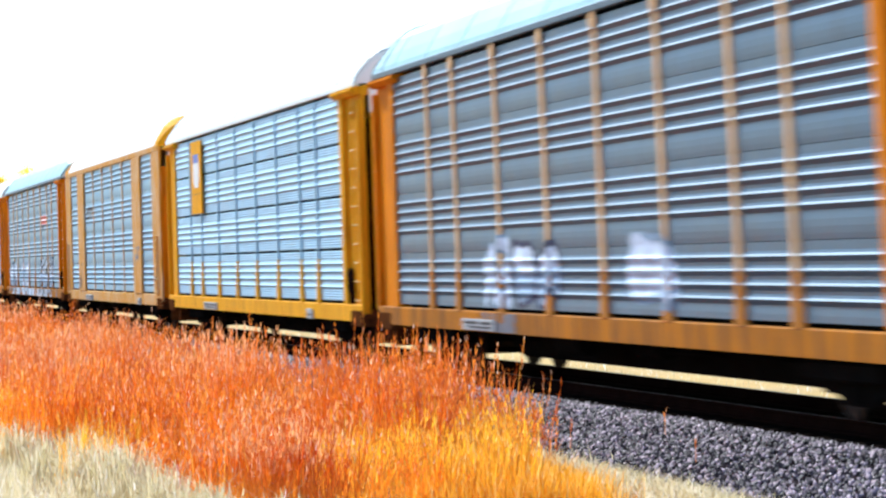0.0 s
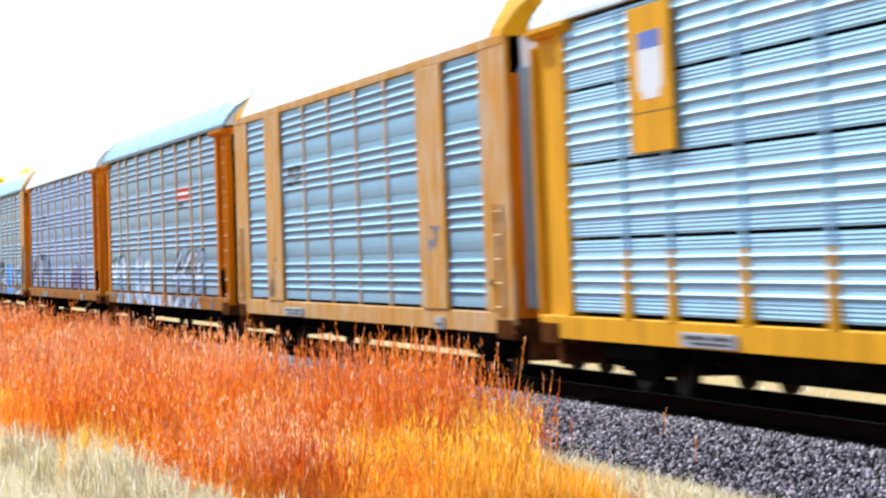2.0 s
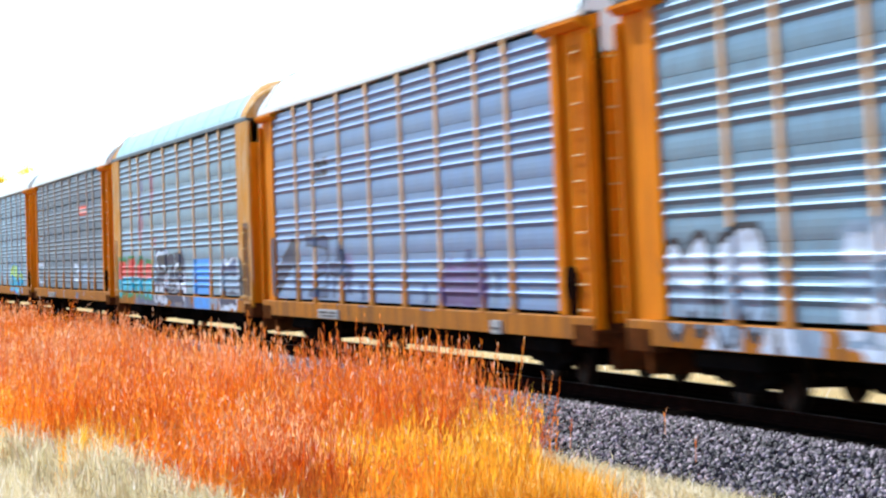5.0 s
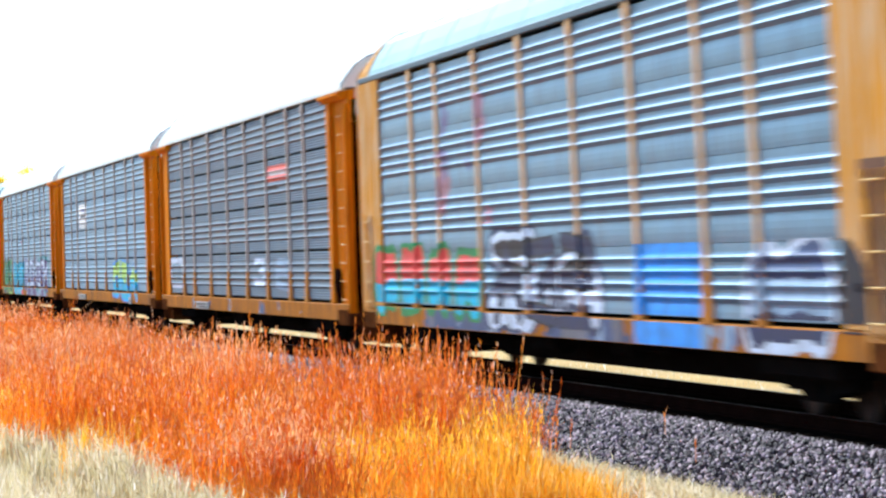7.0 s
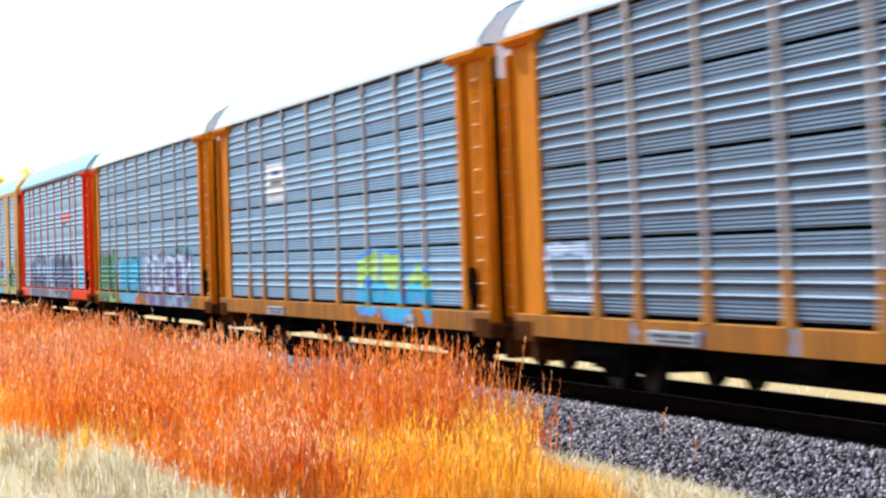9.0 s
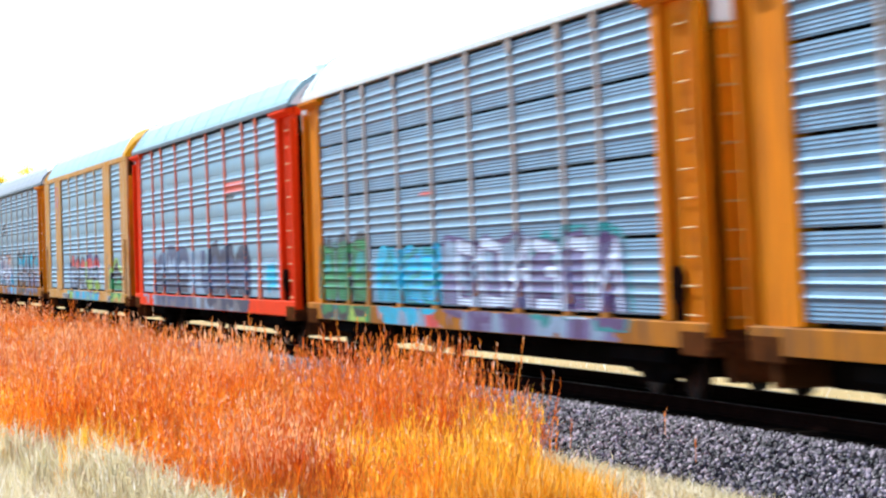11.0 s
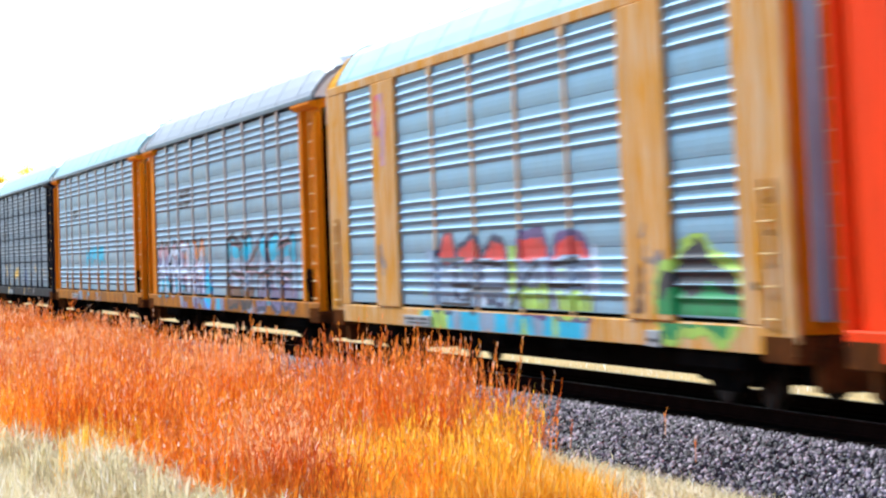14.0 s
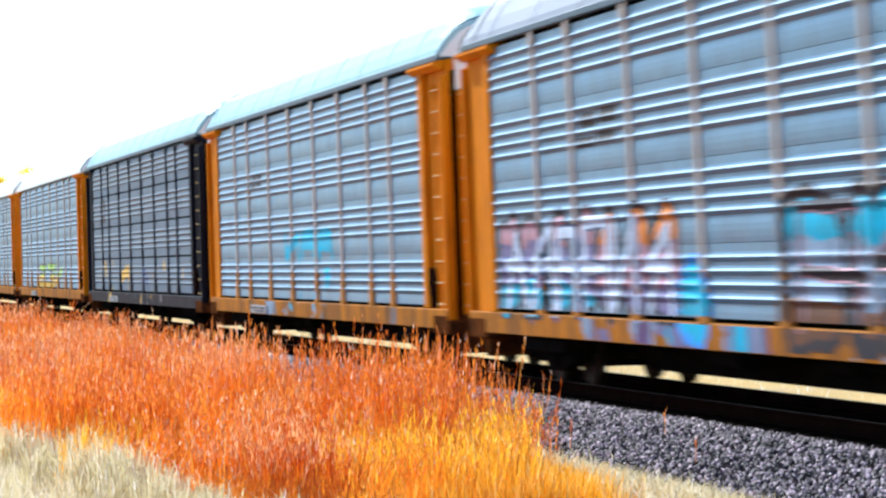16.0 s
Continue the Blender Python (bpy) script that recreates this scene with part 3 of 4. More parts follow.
# sheet, gap between rows, paint, post paint, roof
CARS = [
    dict(sheet="grey", gap=0.004, paint="yellow", post="tan_post", roof="roof_blue", roof_label="pale blue-grey roof", label="grey ribbed auto-rack car, tan posts, white graffiti"),
    dict(sheet="bright", gap=0.032, paint="gold", post="gold", roof="roof_white", roof_label="white roof", label="bright ribbed auto-rack car, yellow ends and placard", full_posts=False),
    dict(sheet="silver", gap=0.004, paint="tan", post="tan_post", roof="roof_white", roof_label="pale roof", label="silver auto-rack car with broad tan posts", roof_cap="gold", style="wide", wide=(-8.1, 8.1), base=False, bare_end=True, post_w=0.04),
    dict(sheet="dull", gap=0.004, paint="yellow", post="tan_post", roof="roof_blue", roof_label="blue-grey roof", label="grey ribbed auto-rack car, red placard, tagged foot"),
    dict(sheet="bluish", gap=0.004, paint="yellow", post="tan_post", roof="roof_white", roof_label="white roof", label="bluish silver auto-rack car with amber ends"),
    dict(sheet="dull", gap=0.004, paint="yellow", post="tan_post", roof="roof_blue", roof_label="pale blue roof", label="grey auto-rack car, tan ends, large coloured graffiti", end_paint="tan", bare_end=True, roof_cap="tan"),
    dict(sheet="slate", gap=0.032, paint="yellow", post="grey_post", roof="roof_white", roof_label="white roof", label="dark grey panelled auto-rack car, red and white placard"),
    dict(sheet="dull", gap=0.032, paint="yellow", post="grey_post", roof="roof_white", roof_label="white roof", label="grey panelled auto-rack car with white sign"),
    dict(sheet="dull", gap=0.032, paint="yellow", post="grey_post", roof="roof_white", roof_label="white roof", label="grey panelled auto-rack car, green and purple graffiti"),
    dict(sheet="silver", gap=0.004, paint="red", post="red_post", post_w=0.08, roof="roof_blue", roof_label="pale roof", label="grey auto-rack car with bright red ends and posts"),
    dict(sheet="silver", gap=0.004, paint="tan", post="tan_post", roof="roof_blue", roof_cap="gold", roof_label="pale cyan roof", label="silver auto-rack car, broad tan posts, red graffiti", style="wide", wide=(-8.1, 8.1), base=False, bare_end=True, post_w=0.04),
    dict(sheet="dull", gap=0.004, paint="yellow", post="grey_post", roof="roof_grey", roof_label="grey roof", label="grey auto-rack car with long coloured graffiti"),
    dict(sheet="dull", gap=0.004, paint="yellow", post="grey_post", roof="roof_blue", roof_label="pale cyan roof", label="grey auto-rack car with small cyan tag"),
    dict(sheet="slate", gap=0.032, paint="navy", post="navy", roof="roof_blue", roof_label="pale roof", label="dark navy panelled auto-rack car"),
    dict(sheet="dull", gap=0.004, paint="yellow", post="grey_post", roof="roof_white", roof_label="white roof", label="grey auto-rack car with yellow ends"),
    dict(sheet="dull", gap=0.004, paint="yellow", post="grey_post", roof="roof_white", roof_label="white roof", label="grey auto-rack car far down the train"),
]
TRAIN = [rack_car(i, **c) for i, c in enumerate(CARS)]

# ---- ground ----
def ground_z(x):
    """Height of the ground across the line: verge, ballast bank, field."""
    d = abs(x - TRACK_X)
    if d < 1.85:
        return -0.38
    if d < 3.36:
        return -0.38 - (d - 1.85) / 1.51 * 0.34
    return GROUND_Z


def strip(name, xs, y0, y1, ny, material, label, rough=0.0):
    bm = bmesh.new()
    grid = []
    for j in range(ny + 1):
        y = y0 + (y1 - y0) * j / ny
        grid.append([bm.verts.new((x, y, ground_z(x) + rough * noise.noise((x * 0.9, y * 0.9, 0)))) for x in xs])
    for p, q in zip(grid, grid[1:]):
        for i in range(len(xs) - 1):
            bm.faces.new((p[i], p[i + 1], q[i + 1], q[i]))
    ob = part(name, bm, material, None, "", True)
    return tagged(ob, label, "ground", kind="structure")


NEAR_TOE, FAR_TOE = TRACK_X - 3.36, TRACK_X + 3.36
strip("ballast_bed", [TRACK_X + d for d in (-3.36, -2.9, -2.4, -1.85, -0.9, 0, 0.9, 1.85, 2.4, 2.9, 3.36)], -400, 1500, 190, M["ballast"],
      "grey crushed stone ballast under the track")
strip("ground", [-3000, -60, -20, -8, -2, 1, 3, 5, 7, 8.3, NEAR_TOE], -400, 4000, 440, M["soil"], "dry grassy verge beside the ballast")
strip("field", [FAR_TOE, 25, 60, 200, 3500], -400, 4000, 60, M["field"], "pale yellow dry field beyond the track")

# ---- track ----
def rail(x):
    prof = [(-0.07, -0.172), (0.07, -0.172), (0.07, -0.155), (0.012, -0.125), (0.012, -0.045), (0.036, -0.035), (0.036, -0.006),
            (0.026, 0.0), (-0.026, 0.0), (-0.036, -0.006), (-0.036, -0.035), (-0.012, -0.045), (-0.012, -0.125), (-0.07, -0.155)]
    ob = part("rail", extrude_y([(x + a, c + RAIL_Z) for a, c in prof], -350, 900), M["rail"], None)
    tagged(ob, "brown rusty steel rail on wooden sleepers", "rail", "rails of the track")
    part("rail_head", box(x - 0.024, x + 0.024, -350, 900, RAIL_Z - 0.003, RAIL_Z + 0.002), M["railhead"], ob, "worn running surface")


rail(TRACK_X - 0.755)
rail(TRACK_X + 0.755)


# ---- sleepers ----
def sleepers():
    meshes = []
    for k in range(4):
        rnd = random.Random(k)
        bm = box(-1.3, 1.3, -0.115, 0.115, -0.35, -0.172, 0.012)
        for v in bm.verts:
            v.co += Vector((rnd.uniform(-0.03, 0.03), rnd.uniform(-0.008, 0.008), rnd.uniform(-0.004, 0.0)))
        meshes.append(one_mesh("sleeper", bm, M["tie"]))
    rnd = random.Random(5)
    for k in range(190):
        ob = share("sleeper", meshes[k % 4], None, pose(TRACK_X + rnd.uniform(-0.03, 0.03), 12 + k * 0.55, RAIL_Z, 0, 0, rnd.uniform(-0.6, 0.6)))
        tagged(ob, "tarred wooden sleeper bedded in ballast", "sleeper", "sleepers under the rails")


sleepers()


# ---- spray paint, plates and placards on the near flank ----
SPRAY = {}


def spray(name, colour):
    if name not in SPRAY:
        SPRAY[name] = mat("spray paint " + name, colour, 0.55, 0.1, 0.45, 2.8, 0.05, 50, spec=0.25)
    return SPRAY[name]


COLOURS = dict(white=(0.54, 0.64, 0.80), pale=(0.22, 0.32, 0.46), black=(0.012, 0.013, 0.025), navy=(0.018, 0.028, 0.085), slate=(0.045, 0.078, 0.19),
               blue=(0.04, 0.30, 0.85), cyan=(0.0, 0.42, 0.66), teal=(0.005, 0.26, 0.28), green=(0.008, 0.22, 0.06), lime=(0.35, 0.55, 0.08), red=(0.62, 0.04, 0.035),
               pink=(0.42, 0.22, 0.28), lilac=(0.15, 0.135, 0.29), purple=(0.09, 0.045, 0.17), orange=(0.8, 0.24, 0.004), gold=(0.6, 0.36, 0.02),
               grey=(0.14, 0.145, 0.18), brown=(0.13, 0.05, 0.02), yellow=(0.75, 0.6, 0.03))


def flank_x(index, y, z):
    """The outermost surface of car number index's near flank."""
    car, half, ys = TRAIN[index]
    c = CARS[index]
    k = half / 13.58
    if z < SILL_TOP:
        return -(HALF_W - 0.02)
    if abs(y) > BAY_END * k:
        return -(HALF_W - 0.02)
    for w in c.get("wide", ()):
        if abs(y - w * k) < 1.0:
            return -(HALF_W + 0.004)
    pw = c.get("post_w", 0.07)
    for p in ys:
        if c.get("full_posts", True) or z < FLOOR_Z + 1.0:
            g = 1.0 if not c.get("base", True) else min(2.2, max(1.0, 2.2 - (z - FLOOR_Z) * 1.3))
            if abs(y - p) < pw * g + 0.02:
                return PANEL_X - RIB - 0.006 - 0.018 * (g - 1)
    return PANEL_X - rib_depth(z, c["gap"])


def seg_dist(py, pz, a, b):
    ay, az, by, bz = *a, *b
    dy, dz = by - ay, bz - az
    t = max(0.0, min(1.0, ((py - ay) * dy + (pz - az) * dz) / (dy * dy + dz * dz + 1e-9)))
    return math.hypot(py - ay - t * dy, pz - az - t * dz)


def graffiti(index, y0, y1, z0, z1, letters, fills, line, label, seed=0, weight=0.2, second=None):
    """Bubble letters sprayed on the flank of one car: a skin that lies 4 mm over sheets, posts and sill."""
    rnd = random.Random(seed * 31 + index)
    cols = list(fills) + [line] + ([second] if second else [])
    mats = [spray(c, COLOURS[c]) for c in cols]
    n_fill = len(fills)
    z0 = max(z0, 0.57)
    wide = (y1 - y0) / letters
    tall = z1 - z0
    shapes = []
    weight = min(weight, 0.27)
    r = weight * min(wide, tall)
    reach = r * 1.45
    for k in range(letters):
        cy = y1 - (k + 0.5) * wide
        w2 = max(0.12, wide * 0.5 - reach * 0.92)
        zs = [z0 + reach, z0 + tall * 0.5, z1 - reach]
        grid = {(c, q): (cy + (c - 1) * w2 * rnd.uniform(0.8, 1.0) + rnd.uniform(-0.15, 0.15) * w2, zs[q] + rnd.uniform(-0.08, 0.08) * tall) for c in range(3) for q in range(3)}
        plans = [[(0, 0, 0, 2), (0, 2, 2, 2), (0, 1, 2, 1), (2, 0, 2, 2)], [(2, 2, 0, 2), (0, 2, 0, 0), (0, 0, 2, 0), (0, 1, 1, 1)],
                 [(0, 0, 1, 2), (1, 2, 2, 0), (0, 1, 2, 1)], [(2, 2, 0, 2), (0, 2, 0, 1), (0, 1, 2, 1), (2, 1, 2, 0), (2, 0, 0, 0)],
                 [(0, 2, 0, 0), (0, 2, 2, 1), (2, 1, 0, 1), (1, 1, 2, 0)], [(0, 0, 0, 2), (0, 2, 2, 0), (2, 0, 2, 2)], [(0, 2, 0, 0), (0, 0, 2, 0), (2, 0, 2, 2), (2, 2, 0, 2)]]
        shapes.append([(grid[(a, c)], grid[(d, e)]) for a, c, d, e in rnd.choice(plans)])
    step_y, step_z = 0.05, 0.027
    ny, nz = int((y1 - y0) / step_y) + 1, int((z1 - z0) / step_z) + 1
    verts, faces, ids, index_of = [], [], [], {}

    def vert(i, j):
        if (i, j) not in index_of:
            y, z = y0 + i * step_y, z0 + j * step_z
            index_of[(i, j)] = len(verts)
            verts.append((flank_x(index, y, z) - (0.009 if weight < 0.1 else 0.005), y, z))
        return index_of[(i, j)]

    for i in range(ny):
        for j in range(nz):
            y, z = y0 + (i + 0.5) * step_y, z0 + (j + 0.5) * step_z
            if SILL_TOP - 0.012 < z < SHEET_FOOT + 0.012:
                continue
            k = min(letters - 1, max(0, int((y1 - y) / wide)))
            best, who = 9.0, k
            for q in (k - 1, k, k + 1):
                if 0 <= q < letters:
                    d = min(seg_dist(y, z, a, b) for a, b in shapes[q])
                    if d < best:
                        best, who = d, q
            wob = best + 0.35 * r * noise.noise((y * 1.7, z * 1.7, seed + 0.5)) + 0.1 * r * noise.noise((y * 9, z * 9, seed))
            if wob > r * 1.38:
                continue
            if wob > r:
                slot = n_fill
            elif second and wob < r * 0.55 and z > z0 + tall * 0.55:
                slot = n_fill + 1
            else:
                f = (z1 - z) / tall * n_fill + 0.35 * noise.noise((y * 1.3, z * 1.3, seed))
                slot = max(0, min(n_fill - 1, int(f)))
            faces.append((vert(i, j), vert(i, j + 1), vert(i + 1, j + 1), vert(i + 1, j)))
            ids.append(slot)
    me = bpy.data.meshes.new("graffiti")
    me.from_pydata(verts, [], faces)
    for m in mats:
        me.materials.append(m)
    me.polygons.foreach_set("material_index", ids)
    me.update()
    return share("graffiti", me, TRAIN[index][0], None, label)


def smear(index, y0, y1, z0, z1, colours, label, seed=0, cover=0.5, cell=0.9):
    """Overspray and old paint: soft-edged patches that cover part of an area of the flank."""
    mats = [spray(c, COLOURS[c]) for c in colours]
    lift = 0.002 + 0.0004 * (seed % 7)     # layers of paint lie over one another
    if z1 < 0.83:                      # on the sill alone
        z0, z1 = 0.57, SILL_TOP - 0.012
    z0 = max(z0, 0.57)
    step_y, step_z = 0.06, 0.03
    ny, nz = int((y1 - y0) / step_y) + 1, int((z1 - z0) / step_z) + 1
    verts, faces, ids, index_of = [], [], [], {}

    def vert(i, j):
        if (i, j) not in index_of:
            y, z = y0 + i * step_y, z0 + j * step_z
            index_of[(i, j)] = len(verts)
            verts.append((flank_x(index, y, z) - lift, y, z))
        return index_of[(i, j)]

    for i in range(ny):
        for j in range(nz):
            y, z = y0 + (i + 0.5) * step_y, z0 + (j + 0.5) * step_z
            if SILL_TOP - 0.012 < z < SHEET_FOOT + 0.012:
                continue
            edge = min(1.0, 4 * min((y - y0) / (y1 - y0), (y1 - y) / (y1 - y0)) + 0.3)
            n = noise.noise((y / cell, z / cell * 0.9, seed * 3.7)) + 0.35 * noise.noise((y / cell * 4, z / cell * 4, seed))
            if n * 0.5 + 0.5 > cover * edge:
                continue
            faces.append((vert(i, j), vert(i, j + 1), vert(i + 1, j + 1), vert(i + 1, j)))
            c = noise.noise((y / cell * 0.8 + 40, z * 0.3, seed * 1.9)) * 0.9 + 0.5
            ids.append(max(0, min(len(mats) - 1, int(c * len(mats)))))
    if not faces:
        return None
    me = bpy.data.meshes.new("overspray")
    me.from_pydata(verts, [], faces)
    for m in mats:
        me.materials.append(m)
    me.polygons.foreach_set("material_index", ids)
    me.update()
    return tagged(share("overspray", me, TRAIN[index][0], None, label), kind="stuff")


def plate(index, y0, y1, z0, z1, material, name, label, x=None, bars=(), bar_mat=None):
    """A thin plate on the flank, with bars (fractions y0, y1, z0, z1) for what cannot be read."""
    car = TRAIN[index][0]
    x = -HALF_W - 0.012 if x is None else x
    p = part(name, box(x - 0.012, x + 0.03, y0, y1, z0, z1, 0.004), M[material], car, label)
    for a, b, c, d, m in bars:
        part("marking", box(x - 0.017, x - 0.010, y0 + a * (y1 - y0), y0 + b * (y1 - y0), z0 + c * (z1 - z0), z0 + d * (z1 - z0)), M[m], p)
    return p


def skin(index, y0, y1, z0, z1, material, name, label="", lift=0.003, parent=None):
    """Paint or film that follows the ribs of the flank."""
    n, k = max(1, int((y1 - y0) / 0.12)), max(2, int((z1 - z0) / 0.022))
    verts = [(flank_x(index, y0 + (y1 - y0) * i / n, z0 + (z1 - z0) * j / k) - lift, y0 + (y1 - y0) * i / n, z0 + (z1 - z0) * j / k) for i in range(n + 1) for j in range(k + 1)]
    faces = [(i * (k + 1) + j, i * (k + 1) + j + 1, (i + 1) * (k + 1) + j + 1, (i + 1) * (k + 1) + j) for i in range(n) for j in range(k)]
    me = bpy.data.meshes.new(name)
    me.from_pydata(verts, [], faces)
    me.materials.append(M[material])
    me.update()
    return share(name, me, parent or TRAIN[index][0], None, label)


def markings():
    lines = [(0.08, 0.42, 0.55, 0.8, "blackpaint"), (0.5, 0.92, 0.55, 0.8, "blackpaint"), (0.1, 0.8, 0.2, 0.38, "blackpaint")]
    for i, c in enumerate(CARS):
        if i not in (3, 5, 8, 9, 11):
            plate(i, 4.6, 6.7, 0.58, 0.76, "plate", "data_plate", "grey data panel with illegible lines", bars=lines)
        if i in (1, 2, 4, 7, 10):
            plate(i, -8.5, -7.9, 0.55, 0.76, "plate", "data_plate", "small grey data panel", bars=[(0.15, 0.85, 0.3, 0.5, "blackpaint")])
    # yellow placard board with a shield shape
    plate(1, 6.55, 8.4, 3.08, 5.0, "gold", "placard", "tall yellow placard with plain shield", bars=[
        (0.22, 0.74, 0.70, 0.82, "bluepaint"), (0.2, 0.76, 0.42, 0.70, "whitepaint"), (0.28, 0.68, 0.36, 0.42, "whitepaint"), (0.0, 1.0, 0.27, 0.275, "blackpaint")])
    for i, y0, y1, z0, z1 in ((3, -6.6, -4.4, 3.52, 3.86), (6, -7.0, -4.5, 3.58, 3.95), (9, -6.9, -4.35, 3.50, 3.76)):
        p = skin(i, y0, y1, z0, z1, "redpaint", "placard", "red placard with white band" if i != 9 else "orange-red placard strip")
        if i != 9:
            skin(i, y0 + 0.15, y1 - 0.15, z0 + 0.14, z1 - 0.14, "whitepaint", "marking", "", 0.007, p)
        skin(i, y0 + 1.2, y1, z0 - 0.18, z0 - 0.07, "blackpaint", "stencil_bar", "black stencil bar")
    skin(8, 1.3, 2.5, 2.86, 2.94, "redpaint", "placard", "small red placard strip")
    p = skin(7, 4.25, 6.75, 3.12, 4.0, "whitepaint", "sign", "white painted sign with blue and black bars")
    for a, c, d, e, m in ((5.0, 6.0, 3.72, 3.82, "bluepaint"), (4.75, 6.25, 3.5, 3.6, "blackpaint"), (4.5, 6.5, 3.26, 3.31, "plate")):
        skin(7, a, c, d, e, m, "marking", "", 0.007, p)
    for i, y0, y1, z0, z1 in ((2, 4.6, 6.4, 3.4, 3.85), (4, 5.6, 7.0, 3.45, 3.9), (11, 4.9, 6.9, 3.25, 3.8), (13, 8.1, 9.8, 3.1, 3.95), (12, 5.2, 6.6, 3.5, 3.8)):
        for k, (a, c, d, e) in enumerate(((0.0, 0.42, 0.62, 1.0), (0.5, 0.9, 0.55, 0.95), (0.05, 0.5, 0.1, 0.4), (0.55, 1.0, 0.05, 0.32))):
            skin(i, y0 + a * (y1 - y0), y0 + c * (y1 - y0), z0 + d * (z1 - z0), z0 + e * (z1 - z0), "blackpaint", "stencil_bar", "black stencilled bar" if k == 0 else "")


def all_graffiti():
    g = graffiti
    g(0, 3.7, 5.5, 0.95, 2.1, 2, ("white",), "pale", "white sprayed letters", 1, 0.13)
    g(0, 0.8, 3.6, 0.97, 2.12, 2, ("white", "pale"), "navy", "blocky white sprayed letters", 2, 0.24)
    g(0, -4.7, -2.5, 1.0, 2.05, 1, ("white",), "pale", "white sprayed block", 3, 0.36)
    smear(0, 3.2, 6.0, 0.52, 0.82, ("pale", "grey"), "pale overspray on the sill", 4, 0.5)
    g(3, 7.6, 11.6, 0.6, 2.1, 2, ("white", "pale"), "black", "white and dark sprayed letters", 5, 0.2)
    g(3, 1.6, 5.4, 0.7, 2.1, 2, ("white", "pale", "white"), "pale", "broad white sprayed letter", 6, 0.3)
    g(3, -9.2, -3.0, 0.6, 2.15, 3, ("white", "pale"), "black", "black and white sprayed letters", 7, 0.2, "black")
    smear(3, -10.5, 11.2, 0.51, 0.80, ("pale", "white", "grey"), "pale overspray on the sill", 8, 0.62)
    smear(4, -11, 11, 0.85, 1.9, ("lilac", "pale", "slate"), "faded purple overspray", 9, 0.3)
    g(4, -7.6, -4.2, 0.95, 1.75, 1, ("purple",), "lilac", "purple sprayed tag", 10, 0.25)
    g(4, 9.2, 12.3, 0.9, 2.3, 1, ("navy",), "black", "dark sprayed tag", 11, 0.15)
    g(4, 3.2, 8.2, 1.0, 2.3, 2, ("slate",), "black", "thin dark sprayed tag", 12, 0.07)
    g(5, 4.2, 12.6, 0.7, 2.05, 4, ("red", "red", "cyan", "cyan"), "green", "red and turquoise sprayed letters", 13, 0.30)
    g(5, -2.6, 4.0, 0.6, 2.2, 2, ("white",), "navy", "black and white sprayed letters", 14, 0.17, "black")
    g(5, -11.5, -8.3, 0.52, 1.88, 1, ("slate", "pale", "navy"), "white", "slate and white sprayed block", 16, 0.36)
    g(5, -12.5, -11.5, 0.85, 1.85, 1, ("black",), "black", "black sprayed blot", 17, 0.3)
    smear(5, -11.5, 12, 0.51, 0.80, ("grey", "slate", "pale"), "grey overspray on the sill", 18, 0.66)
    smear(5, 2.4, 8.6, 2.3, 4.4, ("pink", "lilac"), "faint pink overspray", 19, 0.3)
    smear(5, -13.4, -12.45, 0.97, 2.7, ("brown",), "dark rusty patch on the tan end", 77, 0.95, 0.8)
    g(6, 9.2, 11.9, 1.1, 2.0, 1, ("white",), "pale", "thin white tag", 20, 0.08)
    g(6, -3.9, -2.2, 1.2, 1.9, 1, ("white",), "pale", "thin white tag", 21, 0.09)
    g(6, -7.0, -5.3, 1.1, 1.9, 1, ("pale",), "pale", "thin pale tag", 22, 0.09)
    smear(6, -9, 10, 0.51, 0.80, ("pale", "slate"), "pale overspray on the sill", 23, 0.34)
    g(7, -9.8, -3.2, 0.6, 1.95, 3, ("lime", "cyan"), "blue", "lime and blue sprayed letters", 24, 0.16)
    g(8, 7.0, 11.9, 0.55, 2.3, 3, ("green",), "black", "green sprayed letters", 25, 0.24, "teal")
    g(8, 0.9, 6.4, 0.78, 2.05, 3, ("cyan",), "cyan", "turquoise sprayed letters", 26, 0.30)
    g(8, -4.7, 1.0, 0.7, 2.15, 3, ("pale", "lilac"), "purple", "lilac sprayed letters", 27, 0.24)
    g(8, -10.1, -4.5, 0.7, 2.2, 3, ("purple", "lilac", "purple"), "teal", "purple sprayed letters", 28, 0.25, "lilac")
    g(8, 7.2, 11.7, 0.8, 2.15, 4, ("green",), "black", "thin green and black strokes", 61, 0.07)
    g(8, 1.2, 6.2, 0.85, 1.95, 4, ("teal",), "blue", "thin dark blue strokes", 62, 0.06)
    g(8, -9.8, -0.2, 0.85, 2.05, 6, ("white",), "purple", "thin white and purple strokes", 63, 0.07)
    g(5, -2.2, 3.6, 0.7, 2.1, 3, ("navy",), "black", "thin black strokes", 64, 0.08)
    g(10, -5.0, 4.2, 0.85, 1.75, 4, ("black",), "pale", "thin dark strokes", 66, 0.045)
    g(11, -10.5, -1.8, 0.8, 2.3, 4, ("black",), "pink", "thin dark strokes", 67, 0.04)
    g(11, 2.6, 11.2, 0.85, 2.3, 6, ("white",), "slate", "thin white strokes", 68, 0.06)
    smear(8, 6.2, 12.2, 0.51, 0.79, ("green", "lime", "teal"), "green overspray on the sill", 70, 0.8)
    smear(8, 0.6, 6.2, 0.51, 0.79, ("cyan", "pale", "red"), "turquoise overspray on the sill", 71, 0.75)
    smear(8, -10, 0.4, 0.51, 0.80, ("pale", "lilac", "purple"), "mixed overspray on the sill", 29, 0.75)
